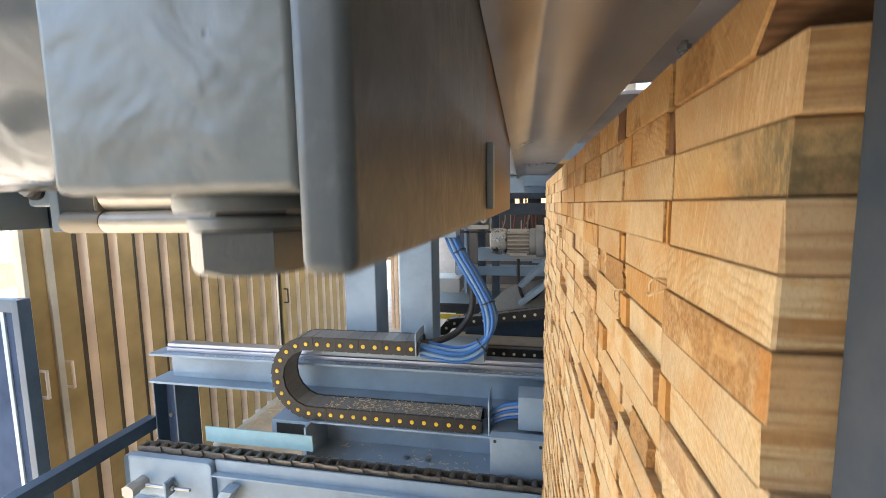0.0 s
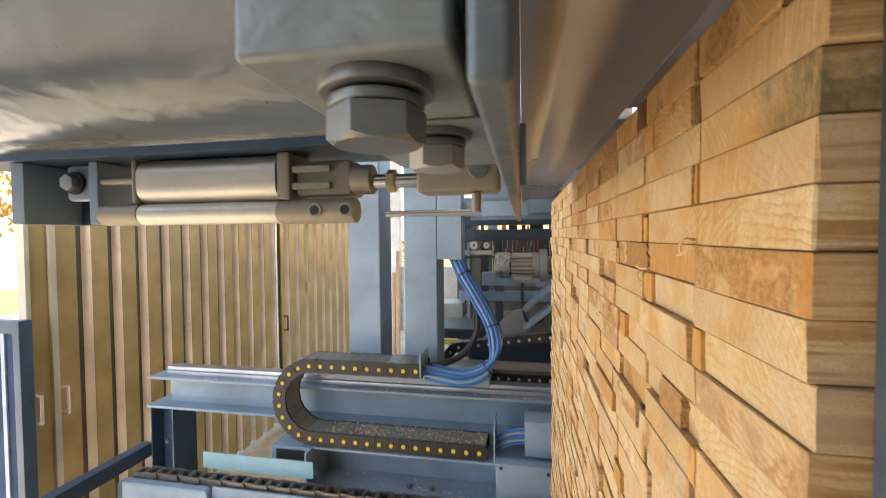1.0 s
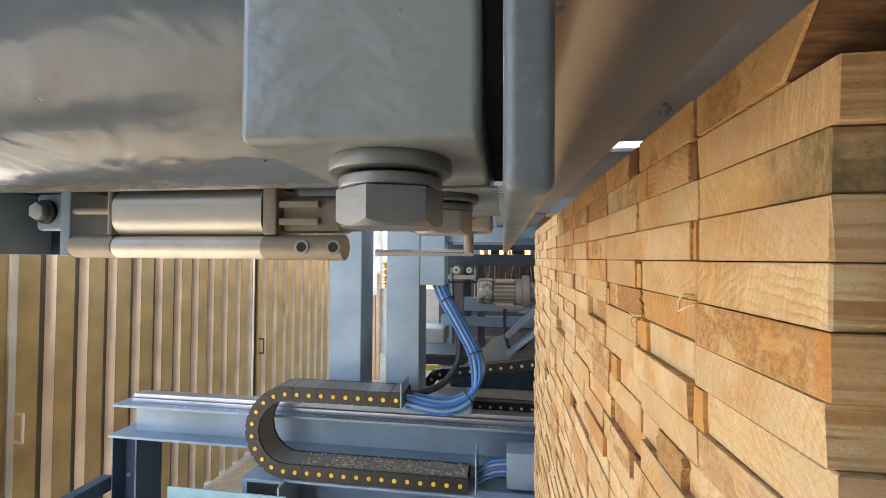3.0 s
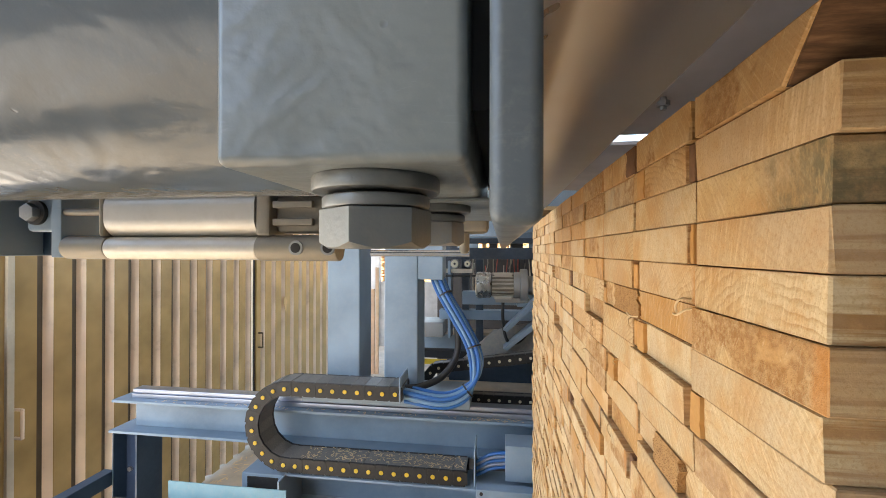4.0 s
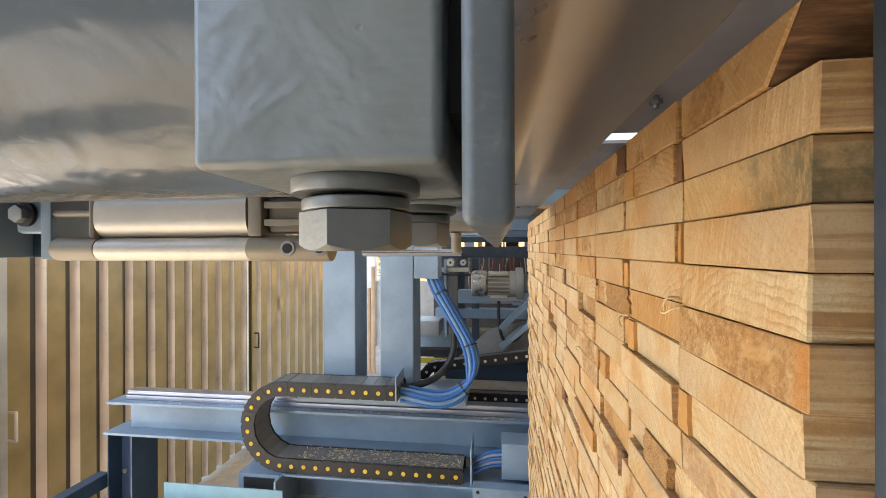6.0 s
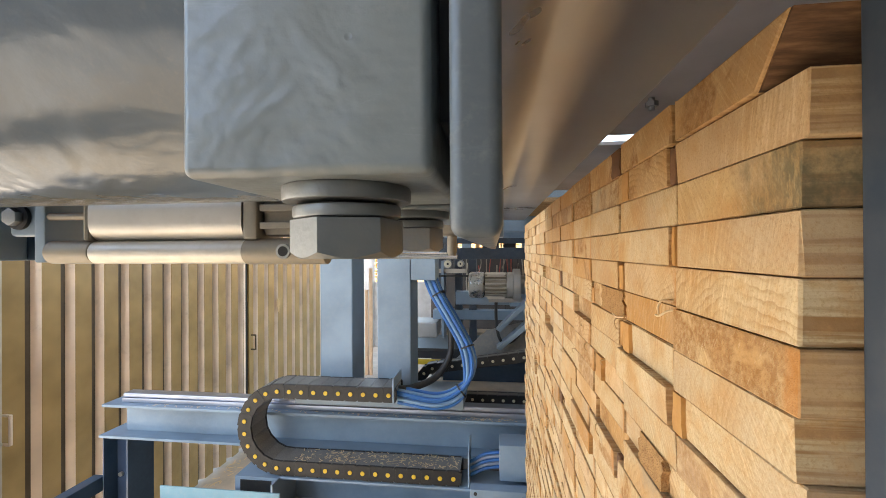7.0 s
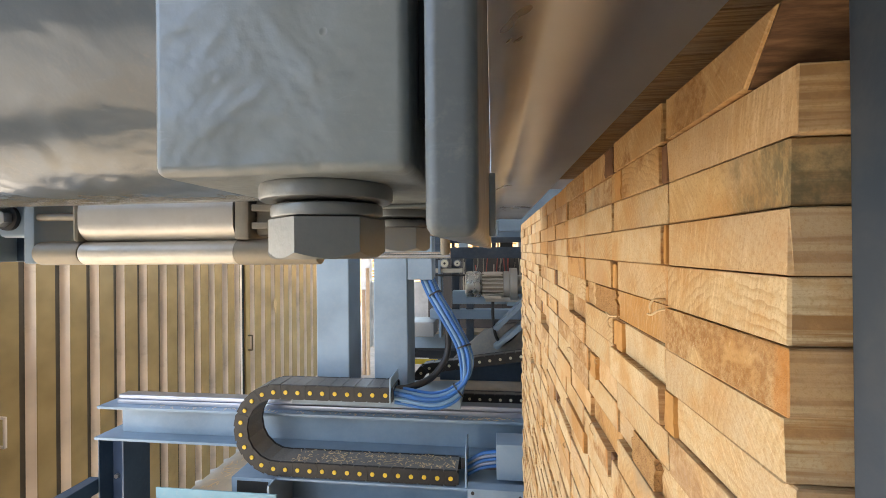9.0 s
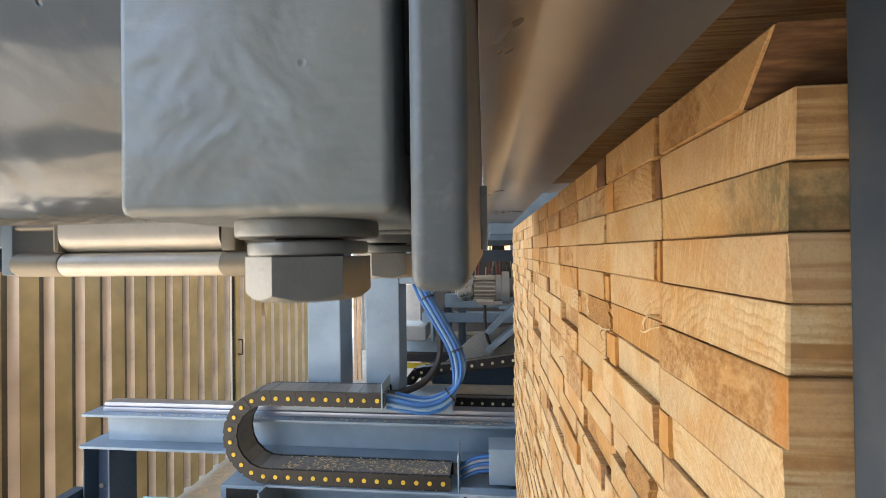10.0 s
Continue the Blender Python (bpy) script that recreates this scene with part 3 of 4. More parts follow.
stack = thing("timber_stack", (1.2, DEEP / 2, 0.55), "tall stack of rough sawn pale pine boards with uneven ends", "timber stack")
rest = bmesh.new()
WIDTHS = (0.082, 0.085, 0.087, 0.089, 0.092)
count = 0
ROW_OUT = {5: 0.0022, 6: 0.001, 8: 0.0015, 9: 0.002, 13: 0.002, 17: 0.002, 21: 0.0025, 26: 0.002}
extra = random.Random(21)
for k in range(90):
    zc = TOP - LAYER * (k + 0.5)
    y = rng.uniform(-0.002, 0.002)
    j = 0
    while y < DEEP - 0.03:
        w = rng.choice(WIDTHS)
        w = w if j else 0.0855 - y + (w - 0.087) * 0.25
        w = min(w, max(0.04, DEEP - y + rng.uniform(-0.006, 0.006)))
        out = rng.gauss(0, 0.0005 if k == 0 else 0.0009 if k < 5 or j == 0 else 0.0014) + (0.005 if rng.random() < 0.08 and k > 5 else 0.0) + (ROW_OUT.get(k, 0.0) if 0 < j < 7 else 0.0)
        if j and k < 40 and rng.random() < 0.09 or (k, j) in ((1, 1), (0, 2)):
            cw = rng.uniform(0.006, 0.011)
            chip = part("bark_chip", box(max(out, 0.0) + 0.0012, 0.4, y + 0.0005, y + cw, zc - LAYER * 0.47, zc + LAYER * 0.47, 0.0006, 1), BARK if rng.random() < 0.6 or k < 2 else RESIN, stack, "dark bark left on a board edge")
            y += cw
        elif j and k > 2 and k < 34 and extra.random() < 0.17:
            cw = extra.uniform(0.004, 0.008)
            part("resin_strip", box(max(out, 0.0) + 0.0008, 0.4, y + 0.0004, y + cw, zc - LAYER * 0.47, zc + LAYER * extra.uniform(0.1, 0.47), 0.0006, 1), RESIN, stack, "orange inner bark left on a board edge")
            y += cw
        wood = NAMED.get((k, j), rng.choices((0, 1, 2, 4, 5), (0.46, 0.13, 0.07, 0.19, 0.15))[0])
        if k < 24 and j < 13 and count < 300:
            ob = new("board", board_data(w if j else round(w, 3), "wane" if (k == 0 and j == 0) else "plain", wood))
            ob.parent = stack
            ob.matrix_parent_inverse = Matrix.Translation(-SPOT[stack.name])
            ob.location = (out, y, zc)
            ob.rotation_euler = (rng.gauss(0, 0.002), 0, rng.gauss(0, 0.0012))
            count += 1
        else:
            h = LAYER - 0.0007
            box(out, LONG, y + 0.0006, y + w - 0.0006, zc - h / 2, zc + h / 2, 0, 1, rest, wood)
        y += w + max(0.0, rng.gauss(0.0008, 0.0012))
        j += 1
part("lower_board", rest, WOODS, stack, "lower boards of the stack", smooth=False)["kind"] = "stuff"
part("bark_edge", prism([(0.0185, TOP - LAYER + 0.0003), (0.0210, TOP - LAYER + 0.0003), (0.0052, TOP - 0.0004), (0.003, TOP - 0.0004)], "x", 0.0005, LONG - 0.002), WANE, stack, "dark bark left on a board edge")
for i in range(26):
    k, y = rng.randrange(0, 30), rng.uniform(0.0, 0.9)
    z = TOP - LAYER * k
    a, b = rng.uniform(-0.006, 0.006), rng.uniform(0.002, 0.006)
    if k:
        part("splinter", hose([(0.003, y, z), (-0.002, y + a * 0.5, z - b * 0.3), (-0.0025, y + a, z - b), (-0.001, y + a * 1.6, z - b * 1.7)], rng.uniform(0.0003, 0.0006), 5, 3), WOOD, stack)
# bark, resin wood and torn fibres that mark the ends of the upper boards
for k, y0, y1, x, mat, words in ((0, 0.176, 0.200, 0.0002, BARK, "dark bark left on a board edge"), (1, 0.156, 0.172, -0.0004, RESIN, "orange inner bark left on a board edge"),
                                 (3, 0.0845, 0.0875, -0.0006, RESIN, "orange inner bark left on a board edge"), (6, 0.156, 0.172, -0.0004, RESIN, "orange inner bark left on a board edge"),
                                 (7, 0.0765, 0.0885, -0.0010, RESIN, "orange inner bark left on a board edge"), (8, 0.228, 0.250, -0.0006, RESIN, "orange inner bark left on a board edge"),
                                 (10, 0.082, 0.093, -0.0012, RESIN, "orange inner bark left on a board edge"), (11, 0.150, 0.165, -0.0012, RESIN, "orange inner bark left on a board edge"),
                                 (13, 0.083, 0.094, -0.0012, RESIN, "orange inner bark left on a board edge"), (15, 0.24, 0.27, -0.0012, RESIN, "orange inner bark left on a board edge"),
                                 (5, 0.0475, 0.0825, -0.0007, TORNWOOD, "rough torn brown wood on a board end"), (5, 0.168, 0.236, 0.0002, TORNWOOD, "rough torn brown wood on a board end"),
                                 (9, 0.10, 0.14, -0.0007, TORNWOOD, "rough torn brown wood on a board end"), (12, 0.02, 0.06, -0.0012, TORNWOOD, "rough torn brown wood on a board end")):
    q = random.Random(k * 50 + int(y0 * 1000))
    zc, h = TOP - LAYER * (k + 0.5), LAYER * 0.47
    left, right = [], []
    for i in range(7):
        z = zc - h + 2 * h * i / 6
        left.append((y0 + q.uniform(0, 0.12) * (y1 - y0), z))
        right.append((y1 - q.uniform(0, 0.16) * (y1 - y0), z))
    part("edge_scrap", prism(left + right[::-1], "x", x, 0.006, 0.0), mat, stack, words, smooth=False)
for path in ([(0.003, 0.094, 2.2845), (-0.003, 0.093, 2.2850), (-0.0045, 0.0955, 2.2815), (-0.0035, 0.0975, 2.2775)],
             [(0.003, 0.085, 2.2815), (-0.003, 0.0875, 2.2800), (-0.0050, 0.0925, 2.2770), (-0.0045, 0.099, 2.2765)],
             [(0.002, 0.170, 2.2640), (-0.003, 0.174, 2.2635), (-0.004, 0.182, 2.2650)]):
    part("curled_splinter", hose(path, 0.0006, 6, 4), PALEFIBRE, stack, "pale curled splinter")
low = TOP - LAYER * 90
for x in (0.2, 1.2, 2.15):
    b = link("bearer", box(x, x + 0.1, -0.02, DEEP + 0.02, FLOOR, low - 0.0005, 0.003), WOOD)
    tagged(b, "squared timber bearer under the stack on the floor", "bearer", "bearers")

# the layer of boards that is pushed in over the stack
sheet = thing("board_layer", (1.2, 0.0, 2.52), "layer of sawn pine boards sliding in above the stack", "board layer")
y = 0.0
for j in range(13):
    w = rng.choice(WIDTHS)
    ob = new("board", board_data(w, "plain", 1 if j else 0))
    ob.parent = sheet
    ob.location = (-1.2 + 0.046 + rng.gauss(0.0, 0.0015), y, LAYER / 2)
    y += w + 0.0012

for x in (0.45, 1.2, 1.95):
    b = link("slide_bar", box(x, x + 0.012, 0.02, 3.2, TOP + 0.001, 2.5195, 0.002), BLUE)
    tagged(b, "blue-grey steel slide bar lying over the stack under the board layer", "slide bar", "slide bars")

# ---------------------------------------------------------------- guide post beside the stack
post = thing("guide_post", (0.06, -0.04, FLOOR), "blue-grey painted steel guide post beside the stack", "post")
part("web", box(0.0120, 0.0230, -0.085, -0.004, FLOOR, 4.5, 0.0015), SLATE, post)
part("flange", box(0.0235, 0.11, -0.085, -0.077, FLOOR, 4.5, 0.0015), SLATE, post)

# ---------------------------------------------------------------- lifting gripper overhead
grip = thing("gripper", (-0.3, 0.1, 2.33), "grey painted steel gripper arm with bolted end block", "gripper arm")
part("beam", rod((-1.3, 0.013, 2.400), (-0.0990, 0.013, 2.400), 0.070, 96, 0.002), GLOSS, grip, "thick glossy grey round tube")
part("end_block", box(-0.1456, -0.0986, -0.062, 0.045, 2.3245, 2.80, 0.0020, 3), GREY, grip, "grey end block with scuffed paint")
part("foot_plate", box(-0.1460, -0.0962, -0.012, 0.07, 2.3234, 2.3244, 0.0003), GREY, grip)


def coil_washer(cx, cy, z0, z1, r, hole):
    """A split spring washer: one turn of square wire with a small rise at the split."""
    bm = bmesh.new()
    rings = []
    n, c = 44, 0.12
    for i in range(n + 1):
        a = math.pi * 0.98 + (2 * math.pi - 0.10) * i / n
        lift = (i / n - 0.5) * (z1 - z0) * 0.22
        u, w = math.cos(a), math.sin(a)
        d = (z1 - z0) * c
        prof = [(hole, z0), (r - d * 2, z0), (r - d * 0.6, z0 + d * 0.6), (r, z0 + d * 2), (r, z1 - d * 2), (r - d * 0.6, z1 - d * 0.6), (r - d * 2, z1), (hole, z1)]
        rings.append([bm.verts.new((cx + q * u, cy + q * w, z + lift)) for q, z in prof])
    for a, b in zip(rings, rings[1:]):
        for k in range(8):
            bm.faces.new((a[k], a[(k + 1) % 8], b[(k + 1) % 8], b[k]))
    bm.faces.new(rings[0][::-1])
    bm.faces.new(rings[-1])
    bmesh.ops.recalc_face_normals(bm, faces=bm.faces[:])
    return bm


def bolt(cx, cy, under, flats, washer, head, turn, mat, name="bolt"):
    t = 0.0069 * washer / 0.0145
    b = part(name, hexagon(cx, cy, under - t - head, under - t, flats, turn), mat, grip, "zinc-plated hexagon bolt head")
    part("spring_washer", coil_washer(cx, cy, under - t * 0.95, under - t * 0.53, washer * 0.84, washer * 0.5), BOLTZINC, b)
    part("flat_washer", rod((cx, cy, under - t * 0.46), (cx, cy, under + 0.0005), washer, 56, 0.0007), BOLTZINC, b)
    part("shank", rod((cx, cy, under - t), (cx, cy, under - t * 0.4), washer * 0.48, 20), DARKROOM, b)
    return b


bolt(-0.1198, -0.0440, 2.3242, 0.0212, 0.0138, 0.0082, radians(21), BOLTZINC)
bolt(-0.1145, 0.0030, 2.3236, 0.0170, 0.0118, 0.0074, radians(12), DULLZINC)

# Black filler puts the shade of the narrow slot in as a solid piece.
part("slot_shade", box(-0.0984, -0.0948, -0.052, 0.045, 2.336, 2.80, 0), DARKROOM, grip, "black filler standing for the shade in the slot")
clamp = thing("clamp_bar", (-0.09, 0.2, 2.313), "upright dark grey clamp plate smeared with resin", "clamp plate")
part("bar", box(-0.0946, -0.0866, -0.071, 0.130, 2.3128, 2.80, 0.0022, 4), BARGREY, clamp)
part("rear_plate", box(-0.0940, -0.0868, 0.1305, 0.60, 2.3128, 2.4700, 0.001), RUSTY, clamp, "resin-stained rear plate")
part("stop_strip", box(-0.0866, -0.0825, 0.127, 0.143, 2.319, 2.358, 0.0008), BLUE, clamp, "short steel strip")

press = thing("press_plate", (0.0, 0.6, 2.437), "smooth dark grey steel press plate above the stack edge", "press plate")
BEND = [(-0.0495 - 0.043 * math.sin(radians(a)), 2.437 - 0.043 * (1 - math.cos(radians(a)))) for a in (58, 50, 42, 34, 26, 18, 10, 3)]
part("plate", prism(BEND + [(0.0335, 2.434), (0.0385, 2.440), (0.0385, 2.47), (-0.0865, 2.47)], "y", -0.4, 1.62), PLATE, press)
# Added to close a bright sliver of sky beside the plate.
part("sky_filler", box(-0.12, -0.0880, 0.62, 1.60, 2.432, 2.62, 0.001), PLATE, press)
part("rib", box(-0.05, -0.042, 0.7, 1.60, 2.4705, 2.60, 0.001), PLATE, press)
top = thing("upper_guide", (0.5, 0.5, 2.49), "grey steel guide plate high above the stack", "guide plate")
part("plate", box(0.10, 0.60, 0.30, 0.97, 2.60, 2.61, 0.001), STRIPGREY, top)
part("far_plate", box(0.10, 0.60, 1.07, 1.95, 2.60, 2.61, 0.001), STRIPGREY, top)
part("front_plate", box(0.10, 0.60, -0.3, 0.295, 2.60, 2.61, 0.001), STRIPGREY, top)
part("hanger", box(0.50, 0.54, 0.3, 0.34, 2.6105, 5.6, 0.001), BLUE, top)
part("bolt", rod((0.21, 0.706, 2.575), (0.21, 0.706, 2.5995), 0.006, 12, 0.001), ZINC, top)
part("bolt_nut", rod((0.21, 0.706, 2.582), (0.21, 0.706, 2.592), 0.012, 6, 0.001), ZINC, top)

# ---------------------------------------------------------------- pneumatic cylinder under the arm
cyl = thing("pneumatic_cylinder", (-0.37, 0.2, 2.3), "silver pneumatic cylinder with guide tube under the arm", "cylinder")
OVAL = [(0.21825 + sy * 0.00575 + 0.016 * math.cos(radians(a)), 2.342 + sz * 0.0055 + 0.016 * math.sin(radians(a))) for sy, sz, a0 in ((1, 1, 0), (-1, 1, 90), (-1, -1, 180), (1, -1, 270)) for a in (a0 + 9 * n for n in range(11))]
part("barrel", prism(OVAL, "x", -0.447, -0.301), ALU, cyl, "satin aluminium barrel")
part("rear_cap", box(-0.4535, -0.4475, 0.197, 0.24, 2.321, 2.3635, 0.003), CASTALU, cyl)
part("tie_rod", rod((-0.50, 0.205, 2.344), (-0.4540, 0.205, 2.344), 0.0035, 12), CASTALU, cyl)
part("front_cap", box(-0.3005, -0.287, 0.197, 0.24, 2.321, 2.3635, 0.003), CASTALU, cyl)
head = part("head", box(-0.2865, -0.232, 0.205, 0.236, 2.324, 2.356, 0.004), CASTALU, cyl, "brown-grey cast cylinder head")
part("head_rib", box(-0.2860, -0.250, 0.199, 0.2045, 2.330, 2.336, 0.001), CASTALU, head)
part("head_rib", box(-0.2860, -0.250, 0.199, 0.2045, 2.345, 2.351, 0.001), CASTALU, head)
part("gland", rod((-0.2315, 0.21, 2.338), (-0.2135, 0.21, 2.338), 0.013, 24, 0.001), CASTALU, cyl)
part("guide_tube", rod((-0.447, 0.206, 2.3107), (-0.301, 0.206, 2.3107), 0.0103, 24), ALU, cyl)
part("tube_end", rod((-0.4925, 0.206, 2.3112), (-0.4475, 0.206, 2.3112), 0.0108, 24, 0.001), CASTALU, cyl)
sleeve = part("tube_head", rod((-0.3005, 0.206, 2.311), (-0.2280, 0.206, 2.311), 0.0112, 24, 0.001), CASTALU, cyl)
for x in (-0.262, -0.234):
    part("port", rod((x, 0.1935, 2.311), (x, 0.200, 2.311), 0.0062, 20), ZINC, sleeve)
    # Black disc paints the dark inside of the port.
    part("port_hole", rod((x, 0.193, 2.311), (x, 0.196, 2.311), 0.0042, 16), BLACK, sleeve)
part("piston_rod", rod((-0.2130, 0.21, 2.336), (-0.172, 0.21, 2.336), 0.0062, 20), CHROME, cyl)
part("lock_nut", rod((-0.200, 0.21, 2.336), (-0.193, 0.21, 2.336), 0.010, 6), BRASS, cyl)
fork = part("fork", box(-0.172, -0.103, 0.195, 0.225, 2.323, 2.353, 0.005), CASTALU, cyl, "rod-end fork")
part("pin", rod((-0.1195, 0.190, 2.342), (-0.1195, 0.230, 2.342), 0.0085, 24, 0.001), ZINC, fork)
part("slim_rod", rod((-0.199, 0.2, 2.3068), (-0.118, 0.2, 2.3068), 0.0027, 14), CHROME, cyl)
part("rod_holder", rod((-0.122, 0.2, 2.3068), (-0.122, 0.2, 2.3225), 0.004, 12), CASTALU, cyl)

part("mount_plate", box(-0.66, -0.16, 0.185, 0.27, 2.3645, 2.400, 0.0015), DARKBLUE, grip, "dark mounting plate above the cylinder")
hanger = thing("cylinder_bracket", (-0.54, 0.2, 2.3), "dark steel bracket holding the cylinder under the arm", "bracket")
part("back_plate", box(-0.5715, -0.5065, 0.245, 0.252, 2.303, 2.364, 0.001), DARKBLUE, hanger)
part("side_plate", box(-0.5880, -0.5720, 0.19, 0.252, 2.303, 2.364, 0.001), BLUE, hanger)
part("cheek", box(-0.5060, -0.4950, 0.200, 0.252, 2.302, 2.364, 0.0015), BLUE, hanger)
lug = part("lug", box(-0.541, -0.5062, 0.206, 0.214, 2.326, 2.362, 0.004), BLUE, hanger)
part("screw", rod((-0.5285, 0.196, 2.344), (-0.5285, 0.2058, 2.344), 0.0085, 6, 0.001), ZINC, lug, "pale hexagon screw head")
part("screw_washer", rod((-0.5275, 0.2025, 2.344), (-0.5275, 0.2059, 2.344), 0.0115, 20), BLACK, lug)

# ---------------------------------------------------------------- travelling beam with rail
frame_1 = thing("rail_beam", (0, 1.58, FLOOR), "blue-grey steel I-beam frame carrying a linear rail", "beam")
FY0, FY1 = 1.50, 1.64
part("web", box(-1.745, 2.4, 1.566, 1.574, 1.5085, 1.6315, 0.001), CONVBLUE, frame_1)
part("top_flange", box(-1.805, 2.4, FY0, FY1, 1.632, 1.644, 0.002), CONVBLUE, frame_1)
part("bottom_flange", box(-1.82, 2.4, FY0, FY1, 1.496, 1.508, 0.002), CONVBLUE, frame_1)
part("rail", box(-1.74, 2.4, 1.535, 1.60, 1.6445, 1.664, 0.003), GROUNDSTEEL, frame_1, "bright ground steel rail")
part("rail_head", box(-1.74, 2.4, 1.540, 1.595, 1.6645, 1.684, 0.006), GROUNDSTEEL, frame_1)
# The legs' unlit faces are put in as darker paint than the beam's.
for x in (-1.80, 1.9):
    leg = part("leg", box(x, x + 0.006, FY0, FY1, FLOOR, 1.4955, 0.001), DARKBLUE, frame_1, "H-section leg darkened to navy for its shade")
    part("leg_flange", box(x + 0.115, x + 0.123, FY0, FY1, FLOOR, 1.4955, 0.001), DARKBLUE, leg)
    part("leg_web", box(x + 0.0065, x + 0.1145, 1.566, 1.574, FLOOR, 1.4955, 0.0), MATTBLUE, leg)
part("leg_bolt", rod((-1.77, 1.555, 1.31), (-1.77, 1.5655, 1.31), 0.011, 6, 0.001), ZINC, frame_1)

rail_bar = thing("side_rail", (-1.83, 0.6, 1.36), "dark blue square tube side rail of the frame", "rail")
part("bar", box(-1.86, -1.8065, -0.4, 1.52, 1.262, 1.325, 0.004), DARKBLUE, rail_bar)
part("support", box(-1.855, -1.81, -0.38, -0.33, FLOOR, 1.2615, 0.004), DARKBLUE, rail_bar)

# carriage with two columns
car = thing("carriage", (-0.6, 1.58, 1.693), "blue-grey carriage with two square steel columns on the rail", "carriage")
part("base", box(-0.90, -0.213, 1.478, 1.68, 1.6925, 1.739, 0.003), BLUE, car)
for x in (-0.80, -0.36):
    part("rail_shoe", box(x, x + 0.10, 1.52, 1.61, 1.6845, 1.692, 0.001), DULLZINC, car)
for x0 in (-0.800, -0.560):
    part("column", box(x0, x0 + 0.138, 1.50, 1.655, 1.7395, 3.4, 0.006, 3), BLUE, car, "square steel column")
part("arm", box(-0.3215, -0.06, 1.54, 1.59, 2.365, 2.425, 0.003), BLUE, car)
jb = part("junction_box", box(-0.4210, -0.322, 1.50, 1.60, 2.193, 2.46, 0.004), BLUE, car, "pale blue cable box")

# ---------------------------------------------------------------- cable chain
def cable_chain(at, x_top, x_low, x_bend, z_top, z_low, y0, y1, pitch, half, label, cap, rise=0.0):
    """Plastic energy chain lying in a U: links with side plates, cover bars and coloured pin caps."""
    t = thing("cable_chain", at, label, "cable chain", "cable chains")
    r, zc = (z_top - z_low) / 2, (z_top + z_low) / 2
    spots, x = [], x_top
    while x > x_bend:
        spots.append((x, z_top + rise * (x - x_bend), math.pi + rise))
        x -= pitch
    s = x_bend - x
    while s < math.pi * r:
        a = s / r
        spots.append((x_bend - r * math.sin(a), zc + r * math.cos(a), math.pi + a))
        s += pitch
    x = x_bend + (s - math.pi * r)
    while x < x_low:
        spots.append((x, z_low, 2 * math.pi))
        x += pitch
    c = half * 0.34
    outline = [(-pitch * 0.60, half - c), (-pitch * 0.60 + c * 0.3, half - c * 0.3), (-pitch * 0.60 + c, half), (pitch * 0.42, half), (pitch * 0.44, half * 0.80), (pitch * 0.60, half * 0.80), (pitch * 0.60, -half * 0.80), (pitch * 0.44, -half * 0.80), (pitch * 0.42, -half), (-pitch * 0.60 + c, -half), (-pitch * 0.60 + c * 0.3, -half + c * 0.3), (-pitch * 0.60, -half + c)]
    side = prism(outline, "y", y0, y0 + 0.009)
    far_side = prism(outline, "y", y1 - 0.009, y1)
    bars = [box(-pitch * 0.49, pitch * 0.49, y0 + 0.010, y1 - 0.010, z, z + 0.006, 0.0008, 1) for z in (-half, half - 0.006)]
    pin = rod((0, y0 - 0.004, 0), (0, y0 - 0.0005, 0), half * 0.30, 16, 0.0012)
    datas = []
    for nm, bm, mt in (("link", side, BLACK), ("far_side", far_side, BLACK), ("cover_bar", bars[0], CHAINTOP), ("cover_bar", bars[1], CHAINTOP), ("pin_cap", pin, cap)):
        ob = link(nm, bm, mt)
        datas.append(ob.data)
        bpy.data.objects.remove(ob)
    for i, (x, z, a) in enumerate(spots):
        m = pose(x, -0.0012 * (i % 2), z) @ Matrix.Rotation(-a, 4, "Y")
        l = new("link", datas[0])
        l.parent = t
        l.matrix_parent_inverse = Matrix.Translation(-SPOT[t.name])
        l.matrix_basis = m
        for nm, d in zip(("far_side", "cover_bar", "cover_bar", "pin_cap"), datas[1:]):
            o = new(nm, d)
            o.parent = l
    return t


chain = cable_chain((-0.6, 1.42, 1.46), -0.478, -0.197, -0.90, 1.781, 1.491, 1.36, 1.475, 0.0480, 0.027, "black plastic cable chain with yellow pin caps and sawdust", YELLOW)
part("end_plate", box(-0.462, -0.456, 1.352, 1.48, 1.752, 1.845, 0.002), BLUE, chain, "blue end bracket")
part("low_end_plate", box(-0.189, -0.183, 1.352, 1.48, 1.465, 1.60, 0.002), BLUE, chain, "blue end bracket")
part("end_bracket", box(-0.455, -0.30, 1.40, 1.477, 1.738, 1.744, 0.001), BLUE, chain)

